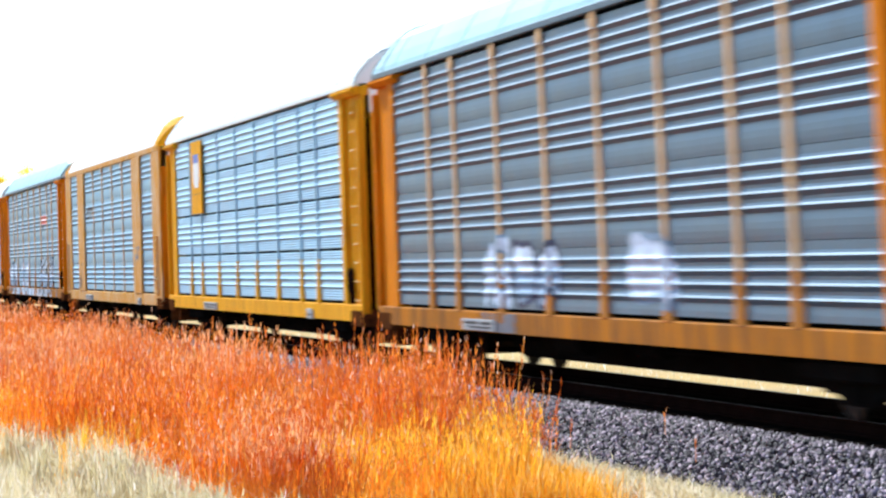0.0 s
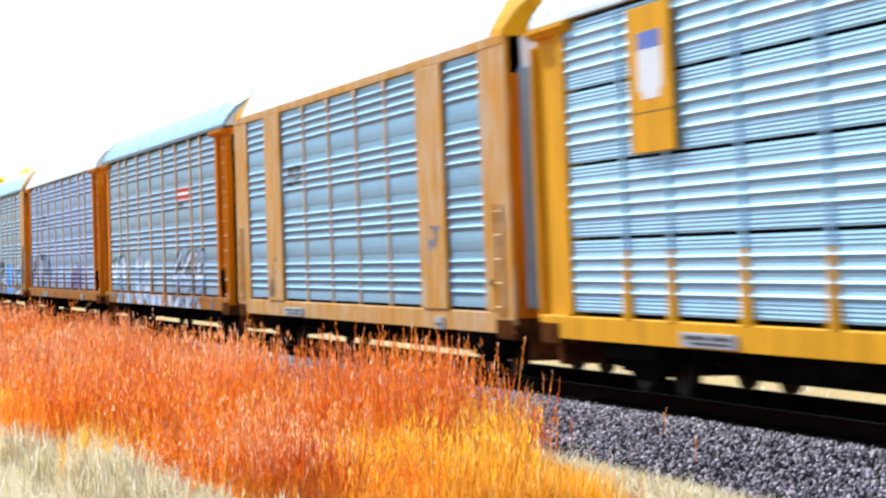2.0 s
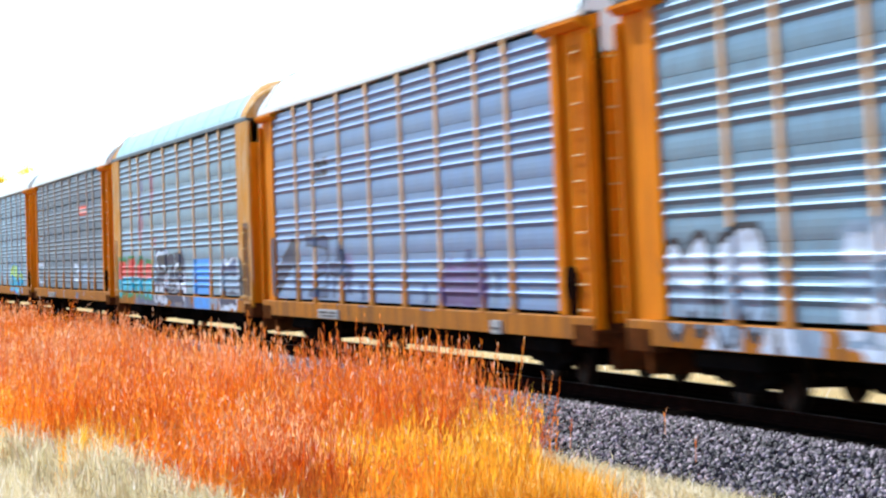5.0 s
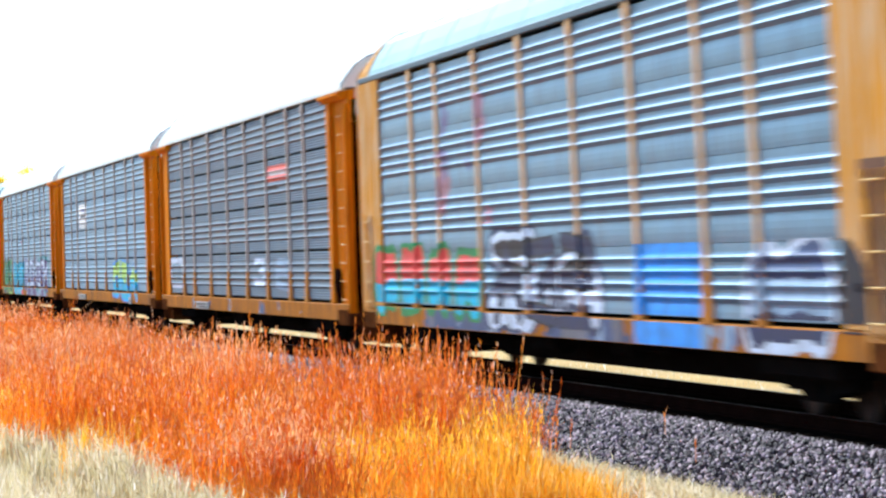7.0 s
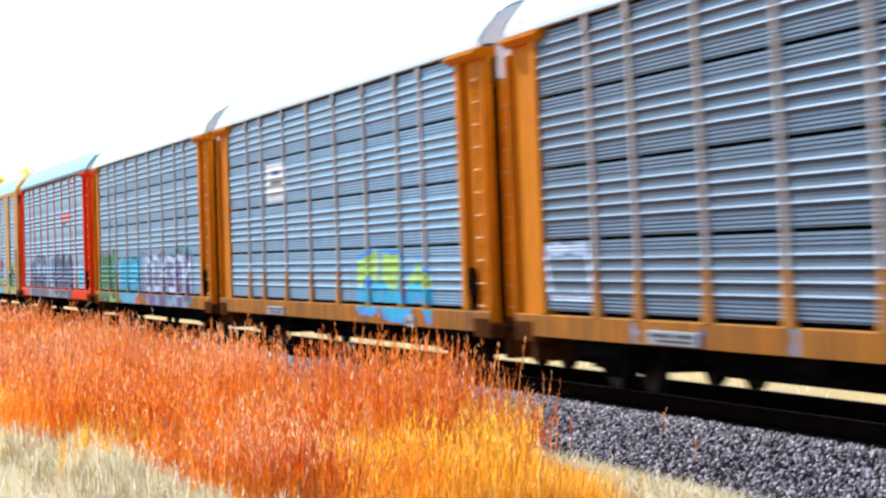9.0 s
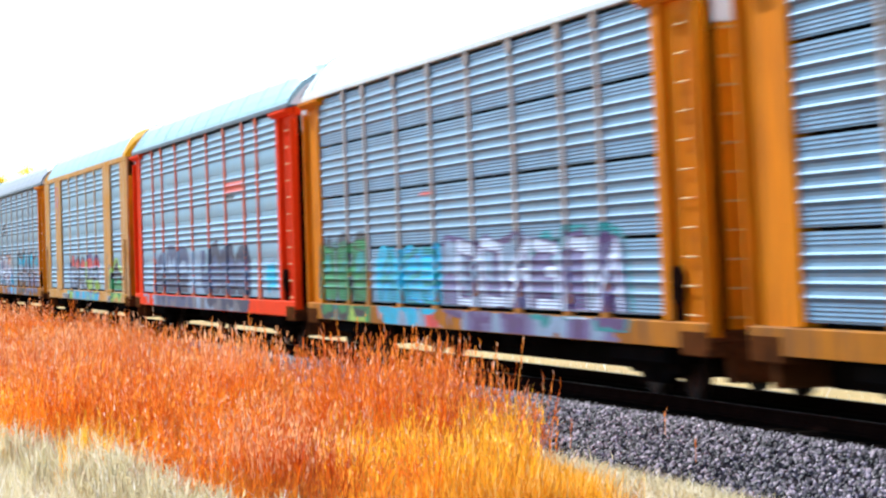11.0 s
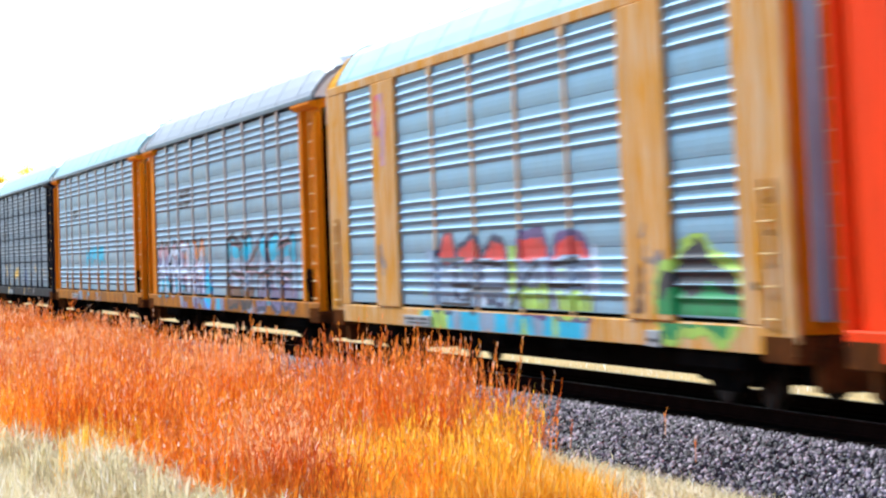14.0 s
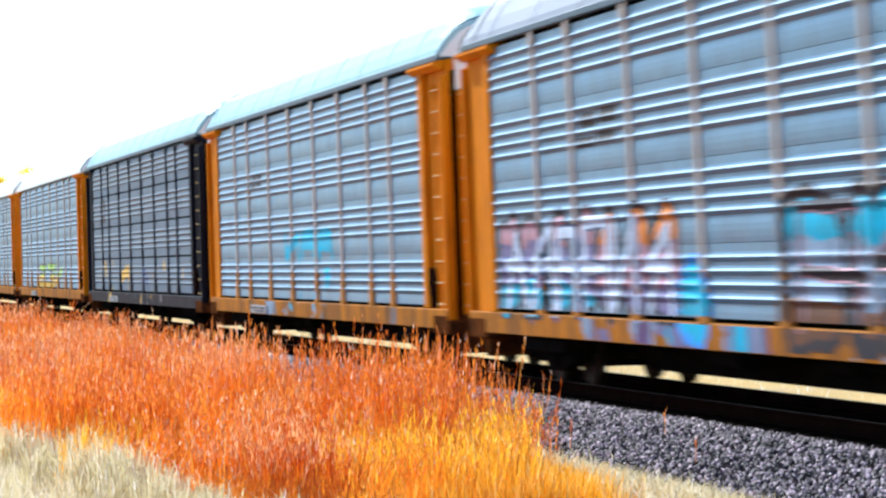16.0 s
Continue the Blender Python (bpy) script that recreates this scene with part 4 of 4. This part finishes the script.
    g(9, 2.4, 9.0, 0.57, 2.3, 3, ("slate", "navy"), "slate", "slate sprayed letters", 30, 0.27, "pale")
    g(9, -7.9, -0.8, 0.55, 2.35, 3, ("navy", "slate", "navy"), "navy", "dark slate sprayed letters", 31, 0.27, "slate")
    smear(5, -7.0, -4.1, 0.52, 1.88, ("blue",), "solid blue sprayed block", 62, 1.2, 3.0)
    smear(9, -9, 12.0, 0.82, 2.1, ("pale", "pale", "slate"), "pale blue overspray", 32, 0.58, 1.6)
    g(9, -11.5, -9.9, 0.98, 1.9, 1, ("cyan",), "pale", "pale turquoise tag", 33, 0.26)
    smear(9, -9, 12, 0.51, 0.80, ("pale", "grey", "slate"), "grey overspray on the sill", 34, 0.85)
    g(10, -0.6, 4.6, 0.8, 2.2, 3, ("red", "pale", "pale"), "navy", "red and white sprayed letters", 35, 0.24)
    g(10, -5.3, -1.0, 0.8, 2.2, 2, ("red", "pale", "lime"), "purple", "red and white sprayed letters", 36, 0.25)
    smear(10, -6.5, 6.5, 0.82, 1.9, ("pale", "lime", "white"), "pale green overspray", 37, 0.52)
    g(10, -11.7, -8.2, 0.55, 2.0, 1, ("black", "green"), "lime", "dark green sprayed letter", 38, 0.3)
    smear(10, -7, 6.8, 0.51, 0.80, ("pale", "cyan", "lime"), "pale overspray on the sill", 39, 0.7)
    smear(10, 7.25, 8.95, 3.5, 4.85, ("red", "pink"), "faded pink mark on the broad post", 40, 0.42, 0.6)
    for i in (2, 10):
        for y in (-8.1, 8.1):
            smear(i, y - 0.95, y + 0.95, 0.97, 2.3, ("brown", "grey"), "grime on the broad post", 72 + i, 0.34, 0.7)
    g(11, 6.1, 11.6, 0.8, 2.45, 4, ("pink", "lilac", "cyan"), "black", "lilac sprayed letters", 41, 0.22)
    g(11, 2.3, 6.3, 0.8, 2.45, 3, ("orange", "pink", "lilac"), "black", "orange and lilac sprayed letters", 42, 0.26)
    g(11, 1.2, 2.6, 0.53, 1.75, 1, ("cyan",), "blue", "turquoise drip", 43, 0.26)
    g(11, -5.4, -1.4, 0.6, 2.5, 2, ("cyan", "pale", "brown"), "black", "purple and pale sprayed letters", 44, 0.26)
    g(11, -11.0, -5.5, 0.6, 2.5, 3, ("cyan", "pale", "lilac"), "navy", "blue and pale sprayed letters", 45, 0.2)
    smear(11, -10.5, 11.5, 0.51, 0.80, ("cyan", "lilac", "pale", "purple"), "mixed overspray on the sill", 46, 0.5)
    g(12, -3.3, 2.4, 1.75, 2.45, 3, ("cyan",), "cyan", "small turquoise tag", 47, 0.13)
    smear(12, -4, 3, 0.52, 1.6, ("pale", "cyan"), "faint turquoise drips", 48, 0.3)
    smear(13, -11, 11, 0.55, 1.9, ("slate", "grey", "gold"), "grey overspray", 49, 0.33)
    g(13, 2.0, 4.0, 1.2, 1.8, 1, ("gold",), "gold", "small yellow tag", 50, 0.14)
    g(14, -6.0, 4.0, 0.9, 1.9, 3, ("lime", "gold"), "grey", "yellow-green sprayed letters", 51, 0.12)
    smear(12, -11, 11, 0.51, 0.78, ("grey", "pale"), "grey overspray on the sill", 52, 0.34)
    smear(7, -10, 4, 0.51, 0.78, ("grey", "brown"), "grime on the sill", 53, 0.3)


markings()
all_graffiti()


# ---- ballast stones ----
def stone_shape(rnd):
    """An angular crushed stone of unit size: an octahedron pushed about, with its corners cut."""
    v = [Vector(c) for c in ((1, 0, 0), (-1, 0, 0), (0, 1, 0), (0, -1, 0), (0, 0, 1), (0, 0, -1), (0.7, 0.7, 0.3), (-0.7, -0.6, 0.4))]
    v = [p * rnd.uniform(0.65, 1.15) + Vector([rnd.uniform(-0.15, 0.15) for _ in range(3)]) for p in v]
    bm = bmesh.new()
    for p in v:
        bm.verts.new((p.x, p.y * 0.85, p.z * 0.75))
    hull = bmesh.ops.convex_hull(bm, input=bm.verts)
    bmesh.ops.delete(bm, geom=[g for g in hull["geom_interior"] if isinstance(g, bmesh.types.BMVert)], context="VERTS")
    bmesh.ops.triangulate(bm, faces=bm.faces)
    bm.verts.index_update()
    return np.array([p.co[:] for p in bm.verts]), np.array([[q.index for q in f.verts] for f in bm.faces]), bm


def joined(name, verts, tris, material, label, category, kind="stuff"):
    me = bpy.data.meshes.new(name)
    me.vertices.add(len(verts))
    me.vertices.foreach_set("co", np.asarray(verts, dtype=np.float32).ravel())
    me.loops.add(len(tris) * 3)
    me.loops.foreach_set("vertex_index", np.asarray(tris, dtype=np.int32).ravel())
    me.polygons.add(len(tris))
    me.polygons.foreach_set("loop_start", np.arange(0, len(tris) * 3, 3, dtype=np.int32))
    me.update(calc_edges=True)
    for m in (material if isinstance(material, (list, tuple)) else [material]):
        me.materials.append(m)
    ob = new(name, me)
    if label:
        tagged(ob, label, category, kind=kind)
    return ob


def ballast_stones():
    rnd = random.Random(11)
    gen = np.random.default_rng(11)
    shapes = []
    for _ in range(9):
        a, f, bm = stone_shape(rnd)
        bm.free()
        shapes.append((a, f))
    V, F, base = [], [], 0
    for y0, y1, dens, size in ((24, 38, 330, 0.039), (38, 52, 260, 0.043), (52, 80, 140, 0.054)):
        x0, x1 = NEAR_TOE - 0.25, TRACK_X - 1.32
        n = int((x1 - x0) * (y1 - y0) * dens)
        for k in range(n):
            x, y = gen.uniform(x0, x1), gen.uniform(y0, y1)
            if x < NEAR_TOE + 0.4 and gen.random() > (x - x0) / 0.65:
                continue
            a, f = shapes[gen.integers(len(shapes))]
            q = Euler(gen.uniform(0, 6.28, 3)).to_matrix()
            s = size * gen.uniform(0.55, 1.35)
            p = (a * s) @ np.array(q).T
            V.append(p + (x, y, ground_z(x) + s * 0.3))
            F.append(f + base)
            base += len(a)
    joined("ballast_stones", np.concatenate(V), np.concatenate(F), M["stone"], "loose grey crushed stones of the ballast shoulder", "ballast")
    bed = bpy.data.objects["ballast_bed"]
    meshes = []
    for k in range(6):
        a, f, bm = stone_shape(rnd)
        bmesh.ops.scale(bm, vec=(0.045, 0.045, 0.045), verts=bm.verts)
        meshes.append(one_mesh("stone", bm, M["stone"]))
    for k in range(300):
        x, y = rnd.uniform(9.7, 10.95), rnd.uniform(27, 34)
        share("stone", meshes[k % 6], bed, pose(x, y, ground_z(x) + 0.03, rnd.uniform(0, 360), rnd.uniform(0, 360), rnd.uniform(0, 360)))


ballast_stones()


# ---- grass ----
def ribbon(V, F, pts, w0, w1, turn, base):
    """A tapering blade along pts, turned about the upright by turn."""
    ax = np.array((math.cos(turn), math.sin(turn), 0.0))
    n = len(pts)
    for i, p in enumerate(pts):
        w = w0 + (w1 - w0) * i / (n - 1)
        V.append(p - ax * w)
        V.append(p + ax * w)
    for i in range(n - 1):
        a = base + 2 * i
        F.append((a, a + 1, a + 3))
        F.append((a, a + 3, a + 2))
    return base + 2 * n


def tall_clump(seed, stems, radius, tall, stem_mat=None, head_mat=None, heads=7, leaves=4):
    """One stand of bluestem: stems with leaves and fluffy seed heads. Returns a mesh with two materials."""
    g = np.random.default_rng(seed)
    stem_mat, head_mat = stem_mat or GRASS_ORANGE, head_mat or SEED
    V, F, S, base = [], [], [], 0
    for _ in range(stems):
        r, a = radius * math.sqrt(g.random()), g.uniform(0, 6.283)
        foot = np.array((r * math.cos(a), r * math.sin(a), -0.03))
        h = tall * g.uniform(0.55, 1.12)
        lean = np.array((g.normal(0, 0.09), g.normal(0, 0.09), 0))
        pts = [foot, foot + lean * 0.3 * h + (0, 0, h * 0.4), foot + lean * h * 0.75 + (0, 0, h * 0.75), foot + lean * 1.25 * h + (0, 0, h)]
        n0 = len(F)
        base = ribbon(V, F, pts, 0.0055, 0.002, g.uniform(0, 3.14), base)
        for _ in range(leaves):
            f = g.uniform(0.05, 0.55)
            p0 = foot + lean * f * h + (0, 0, h * f)
            a2, ln = g.uniform(0, 6.283), g.uniform(0.2, 0.45)
            out = np.array((math.cos(a2), math.sin(a2), 0)) * ln
            base = ribbon(V, F, [p0, p0 + out * 0.3 + (0, 0, ln * 0.8), p0 + out * 0.75 + (0, 0, ln * 1.0)], 0.006, 0.001, a2 + 1.57, base)
        S += [0] * (len(F) - n0)
        n0 = len(F)
        for _ in range(heads):
            f = g.uniform(0.62, 1.02)
            p0 = foot + lean * 1.2 * f * h + (0, 0, h * f)
            a2, ln = g.uniform(0, 6.283), g.uniform(0.04, 0.10)
            out = np.array((math.cos(a2) * 0.4, math.sin(a2) * 0.4, 0.85)) * ln
            base = ribbon(V, F, [p0, p0 + out * 0.6, p0 + out], 0.0065, 0.002, a2 + 1.57, base)
        S += [1] * (len(F) - n0)
    out = []
    for slot, name, m in ((0, "grass_clump", stem_mat), (1, "seed_head", head_mat)):
        me = bpy.data.meshes.new(name)
        keep = [f for f, q in zip(F, S) if q == slot]
        used = sorted({i for f in keep for i in f})
        at = {v: i for i, v in enumerate(used)}
        me.from_pydata([tuple(V[i]) for i in used], [], [tuple(at[i] for i in f) for f in keep])
        me.materials.append(m)
        me.update()
        out.append(me)
    return out


def clump_object(name, pair, label, category, group):
    ob = share(name, pair[0], None)
    tagged(ob, label, category, group)
    tagged(share("seed_head", pair[1], ob, None, "fluffy dry seed heads"), kind="stuff")
    return ob


CLUMPS = []


def verge_edge(x):
    """Where the tall stand begins, ahead of the camera, at x across."""
    if x < 3.95:
        return 27.5 + 10.5 * (3.95 - x) + 1.6 * noise.noise((x * 2.3, 4.1, 0.7))
    if x < 6.9:
        return 26.2
    return 27.6 + 3.9 * (x - 6.9)


def stand_at(px, py, rnd):
    """What grows at a place of the verge: kind and height factor, or nothing."""
    hollow = px > 7.3 and 40.5 < py < 60
    rim = px > 5.9 and py < 40.5
    patch = noise.noise((px * 0.8, py * 0.5, 2.2))
    if hollow and rnd.random() < 0.72:
        return None
    if noise.noise((px * 1.1, py * 0.6, 9.4)) < -0.3 and not rim:
        return None
    tall = 0.90 + 0.42 * patch + rnd.uniform(-0.2, 0.2)
    if rim:
        if rnd.random() < 0.12:
            return None
        if px > 8.3 and rnd.random() < 0.35:
            return None
        gold = px < 8.2 and py < verge_edge(px) + rnd.uniform(0.6, 3.2) or noise.noise((px * 0.9, py * 0.5, 5.5)) > 0.22
        return ("gold", 0.85 + rnd.uniform(-0.15, 0.25)) if gold else ("thin", 1.02 + 0.3 * patch + rnd.uniform(-0.2, 0.15))
    if hollow:
        return "thin", 0.55
    n = noise.noise((px * 0.45, py * 0.22, 7.3))
    if n > 0.36 or (px - 3.4) ** 2 + (py - 40.5) ** 2 / 6 < 0.35:
        return "gold", tall + 0.15
    if n < -0.2 or rnd.random() < 0.1:
        return "pink", tall
    return "orange", tall + (0.26 if rnd.random() < 0.09 else 0.0)


def tall_grass():
    rnd = random.Random(21)
    kinds = {
        "orange": ([tall_clump(100 + k, 74, 0.75, 1.2) for k in range(7)], "stand of tall orange bluestem with pinkish seed heads"),
        "gold": ([tall_clump(200 + k, 70, 0.6, 0.9, GRASS_YELLOW, GRASS_YELLOW, 5) for k in range(4)], "stand of golden dry grass among orange bluestem"),
        "pink": ([tall_clump(230 + k, 60, 0.65, 1.3, GRASS_ORANGE, SEED_PALE, 10) for k in range(4)], "tall orange bluestem with pale fluffy seed heads"),
        "thin": ([tall_clump(260 + k, 30, 0.5, 1.3, GRASS_ORANGE, SEED, 14) for k in range(6)], "sparse tall orange bluestem at the ballast's foot"),
    }
    y = 26.0
    while y < 138:
        step = 0.80 if y < 58 else 1.8
        x = y * math.tan(radians(3.6))
        while x < NEAR_TOE - 0.1:
            px, py = x + rnd.uniform(-0.4, 0.4), y + rnd.uniform(-0.4, 0.4)
            if py > verge_edge(px) and px < NEAR_TOE - 0.15:
                found = stand_at(px, py, rnd)
                if found:
                    meshes, label = kinds[found[0]]
                    ob = clump_object("grass_clump", rnd.choice(meshes), label, "grass", "tall grass stands on the verge")
                    ob.scale = (1, 1, found[1]) if y < 58 else (2.0, 2.0, found[1] * 0.86)
                    CLUMPS.append((ob, px, py, rnd.uniform(0, 360), rnd.uniform(0, 6.28)))
            x += step
        y += step
    # single wisps where the stand thins out against the ballast
    wisps = [tall_clump(340 + k, 5, 0.2, 1.15, GRASS_ORANGE, SEED, 16, 2) for k in range(5)]
    for _ in range(46):
        py = rnd.uniform(30, 43)
        px = min(NEAR_TOE + 0.1, 7.4 + (py - 28) * 0.16 + rnd.uniform(-0.7, 0.75))
        ob = clump_object("grass_wisp", rnd.choice(wisps), "few thin stems of orange bluestem by the ballast", "grass", "grass wisps by the ballast")
        ob.scale = (1, 1, rnd.uniform(0.55, 1.25))
        CLUMPS.append((ob, px, py, rnd.uniform(0, 360), rnd.uniform(0, 6.28)))
    # bleached tufts before and among the front of the stand
    tufts = [tall_clump(280 + k, 34, 0.22, 0.5, GRASS_PALE, GRASS_PALE, 3, 3) for k in range(5)]
    for _ in range(75):
        px = rnd.uniform(2.1, 3.95)
        py = verge_edge(px) + rnd.uniform(-6.0, 3.0)
        ob = clump_object("grass_tuft", rnd.choice(tufts), "bleached upright tuft of short dry grass", "grass", "bleached tufts before the tall grass")
        ob.scale = (1, 1, rnd.uniform(0.6, 1.25))
        CLUMPS.append((ob, px, py, rnd.uniform(0, 360), rnd.uniform(0, 6.28)))


def short_grass(name, area, n, h0, h1, material, label, seed, w=0.006, droop=0.5):
    """Loose blades over an area given by a test and a bounding box."""
    g = np.random.default_rng(seed)
    (x0, x1, y0, y1), inside = area
    V, F, base, made = [], [], 0, 0
    while made < n:
        x, y = g.uniform(x0, x1), g.uniform(y0, y1)
        if not inside(x, y, g):
            continue
        made += 1
        h, a = g.uniform(h0, h1), g.uniform(0, 6.283)
        out = np.array((math.cos(a), math.sin(a), 0)) * h * droop * g.random()
        foot = np.array((x, y, ground_z(x) - 0.02))
        base = ribbon(V, F, [foot, foot + out * 0.35 + (0, 0, h * 0.6), foot + out + (0, 0, h)], w, 0.0015, g.uniform(0, 3.14), base)
    return joined(name, np.array(V), np.array(F), material, label, "grass")


def weeds():
    """Single weeds that stand in the ballast."""
    for k, (px, py, h) in enumerate(((10.55, 33.2, 0.45), (10.5, 40.4, 0.5), (10.45, 38.5, 0.55), (10.0, 30.4, 0.3), (9.9, 36.6, 0.6), (9.7, 34.4, 0.5), (9.65, 39.6, 0.7))):
        ob = clump_object("weed", tall_clump(300 + k, 1, 0.01, h, SEED_PALE, SEED, 12, 0), "thin dry weed growing in the ballast", "weed", "weeds in the ballast")
        CLUMPS.append((ob, px, py, k * 50.0, k * 1.3))


tall_grass()
weeds()
short_grass("yellow_grass", ((4.4, 9.4, 26, 38), lambda x, y, g: y < verge_edge(x) + 1.0 and 6.0 < x < 7.9 + 0.06 * (y - 28) + g.normal(0, 0.15)), 9000, 0.15, 0.45,
            GRASS_YELLOW, "short golden dry grass at the verge's edge", 31, 0.0055)
short_grass("pale_grass", ((1.0, 5.6, 25, 43), lambda x, y, g: y < verge_edge(x) + 0.8 and x < 3.8 + g.normal(0, 0.25) and noise.noise((x * 1.1, y * 0.8, 3.3)) > -0.25 + 0.3 * g.normal()), 15000, 0.08, 0.36,
            GRASS_PALE, "short bleached grass with some green", 32, 0.0055, 0.9)
short_grass("toe_grass", ((NEAR_TOE - 1.6, NEAR_TOE + 0.5, 26, 66), lambda x, y, g: abs(x - NEAR_TOE + 0.45) < abs(g.normal(0, 0.22)) and y < 26 + g.exponential(14)), 13000, 0.05, 0.2,
            GRASS_PALE, "bleached thatch along the foot of the ballast", 33, 0.008, 1.3)
short_grass("field_grass", ((FAR_TOE + 0.5, FAR_TOE + 12, 20, 110), lambda x, y, g: True), 6000, 0.08, 0.22,
            GRASS_PALE, "dry yellow grass of the field beyond the track", 34, 0.012, 0.6)


# ---- far tree ----
def far_tree(x, y, tall, spread, seed):
    rnd = random.Random(seed)
    tree = new("tree")
    tree.matrix_basis = pose(x, y, GROUND_Z)
    tagged(tree, "distant tree with sparse yellow autumn leaves", "tree")
    bm = bmesh.new()
    tips = []
    bmesh.ops.create_cone(bm, cap_ends=True, segments=8, radius1=0.28, radius2=0.08, depth=tall * 0.7, matrix=Matrix.Translation((0, 0, tall * 0.35)))
    for k in range(11):
        a = k * 2.4
        z = tall * (0.35 + 0.05 * k * 0.6)
        q = Vector((math.cos(a) * spread * rnd.uniform(0.5, 0.9), math.sin(a) * spread * rnd.uniform(0.5, 0.9), min(tall * 0.97, z + tall * rnd.uniform(0.12, 0.32))))
        p = Vector((0, 0, z))
        d = q - p
        bmesh.ops.create_cone(bm, cap_ends=True, segments=6, radius1=0.08, radius2=0.02, depth=d.length, matrix=Matrix.Translation((p + q) / 2) @ d.to_track_quat("Z", "Y").to_matrix().to_4x4())
        tips.append(q)
    tips.append(Vector((0, 0, tall * 0.98)))
    part("trunk", bm, M["tie"], tree)
    V, F, base = [], [], 0
    for q in tips:
        for _ in range(150):
            c = np.array(q) + np.array([rnd.gauss(0, 0.3), rnd.gauss(0, 0.3), rnd.gauss(0, 0.22)])
            a = rnd.uniform(0, 6.28)
            d = np.array((math.cos(a) * 0.1, math.sin(a) * 0.1, rnd.uniform(-0.1, 0.1)))
            base = ribbon(V, F, [c - d, c, c + d], 0.06, 0.03, a + 1.57, base)
    crown = joined("crown", np.array(V), np.array(F), LEAF, "", "")
    crown.parent = tree
    return tree


far_tree(19.0, 212, 9.6, 0.55, 3)
far_tree(18.6, 232, 9.6, 0.6, 4)


# ---- what moves ----
def motions():
    for i, (car, half, ys) in enumerate(TRAIN):
        walk(car, [(t, pose(TRACK_X, car_y(i, t), 0)) for t in (0, 4, 8, 12, 16)])
    turn = math.degrees(SPEED / WHEEL_R / FPS)
    for wheel, y in WHEELS:
        walk(wheel, [(k / FPS, pose(0, y, WHEEL_R, turn * k)) for k in range(481)])
    # the breeze, which freshens late in the clip
    for ob, x, y, rz, phase in CLUMPS:
        rows = []
        for k in range(33):
            t = k * 0.5
            gust = 0.35 + 0.75 * math.exp(-((t - 14.0) / 1.6) ** 2) + 0.2 * math.exp(-((t - 10.5) / 1.2) ** 2)
            lean = gust * (0.6 + 0.9 * math.sin(1.9 * t + phase) + 0.4 * math.sin(4.3 * t + 2 * phase))
            rows.append((t, Matrix.Translation((x, y, ground_z(x))) @ Euler((0, radians(lean), 0)).to_matrix().to_4x4() @ Euler((0, 0, radians(rz))).to_matrix().to_4x4()))
        walk(ob, rows)


motions()
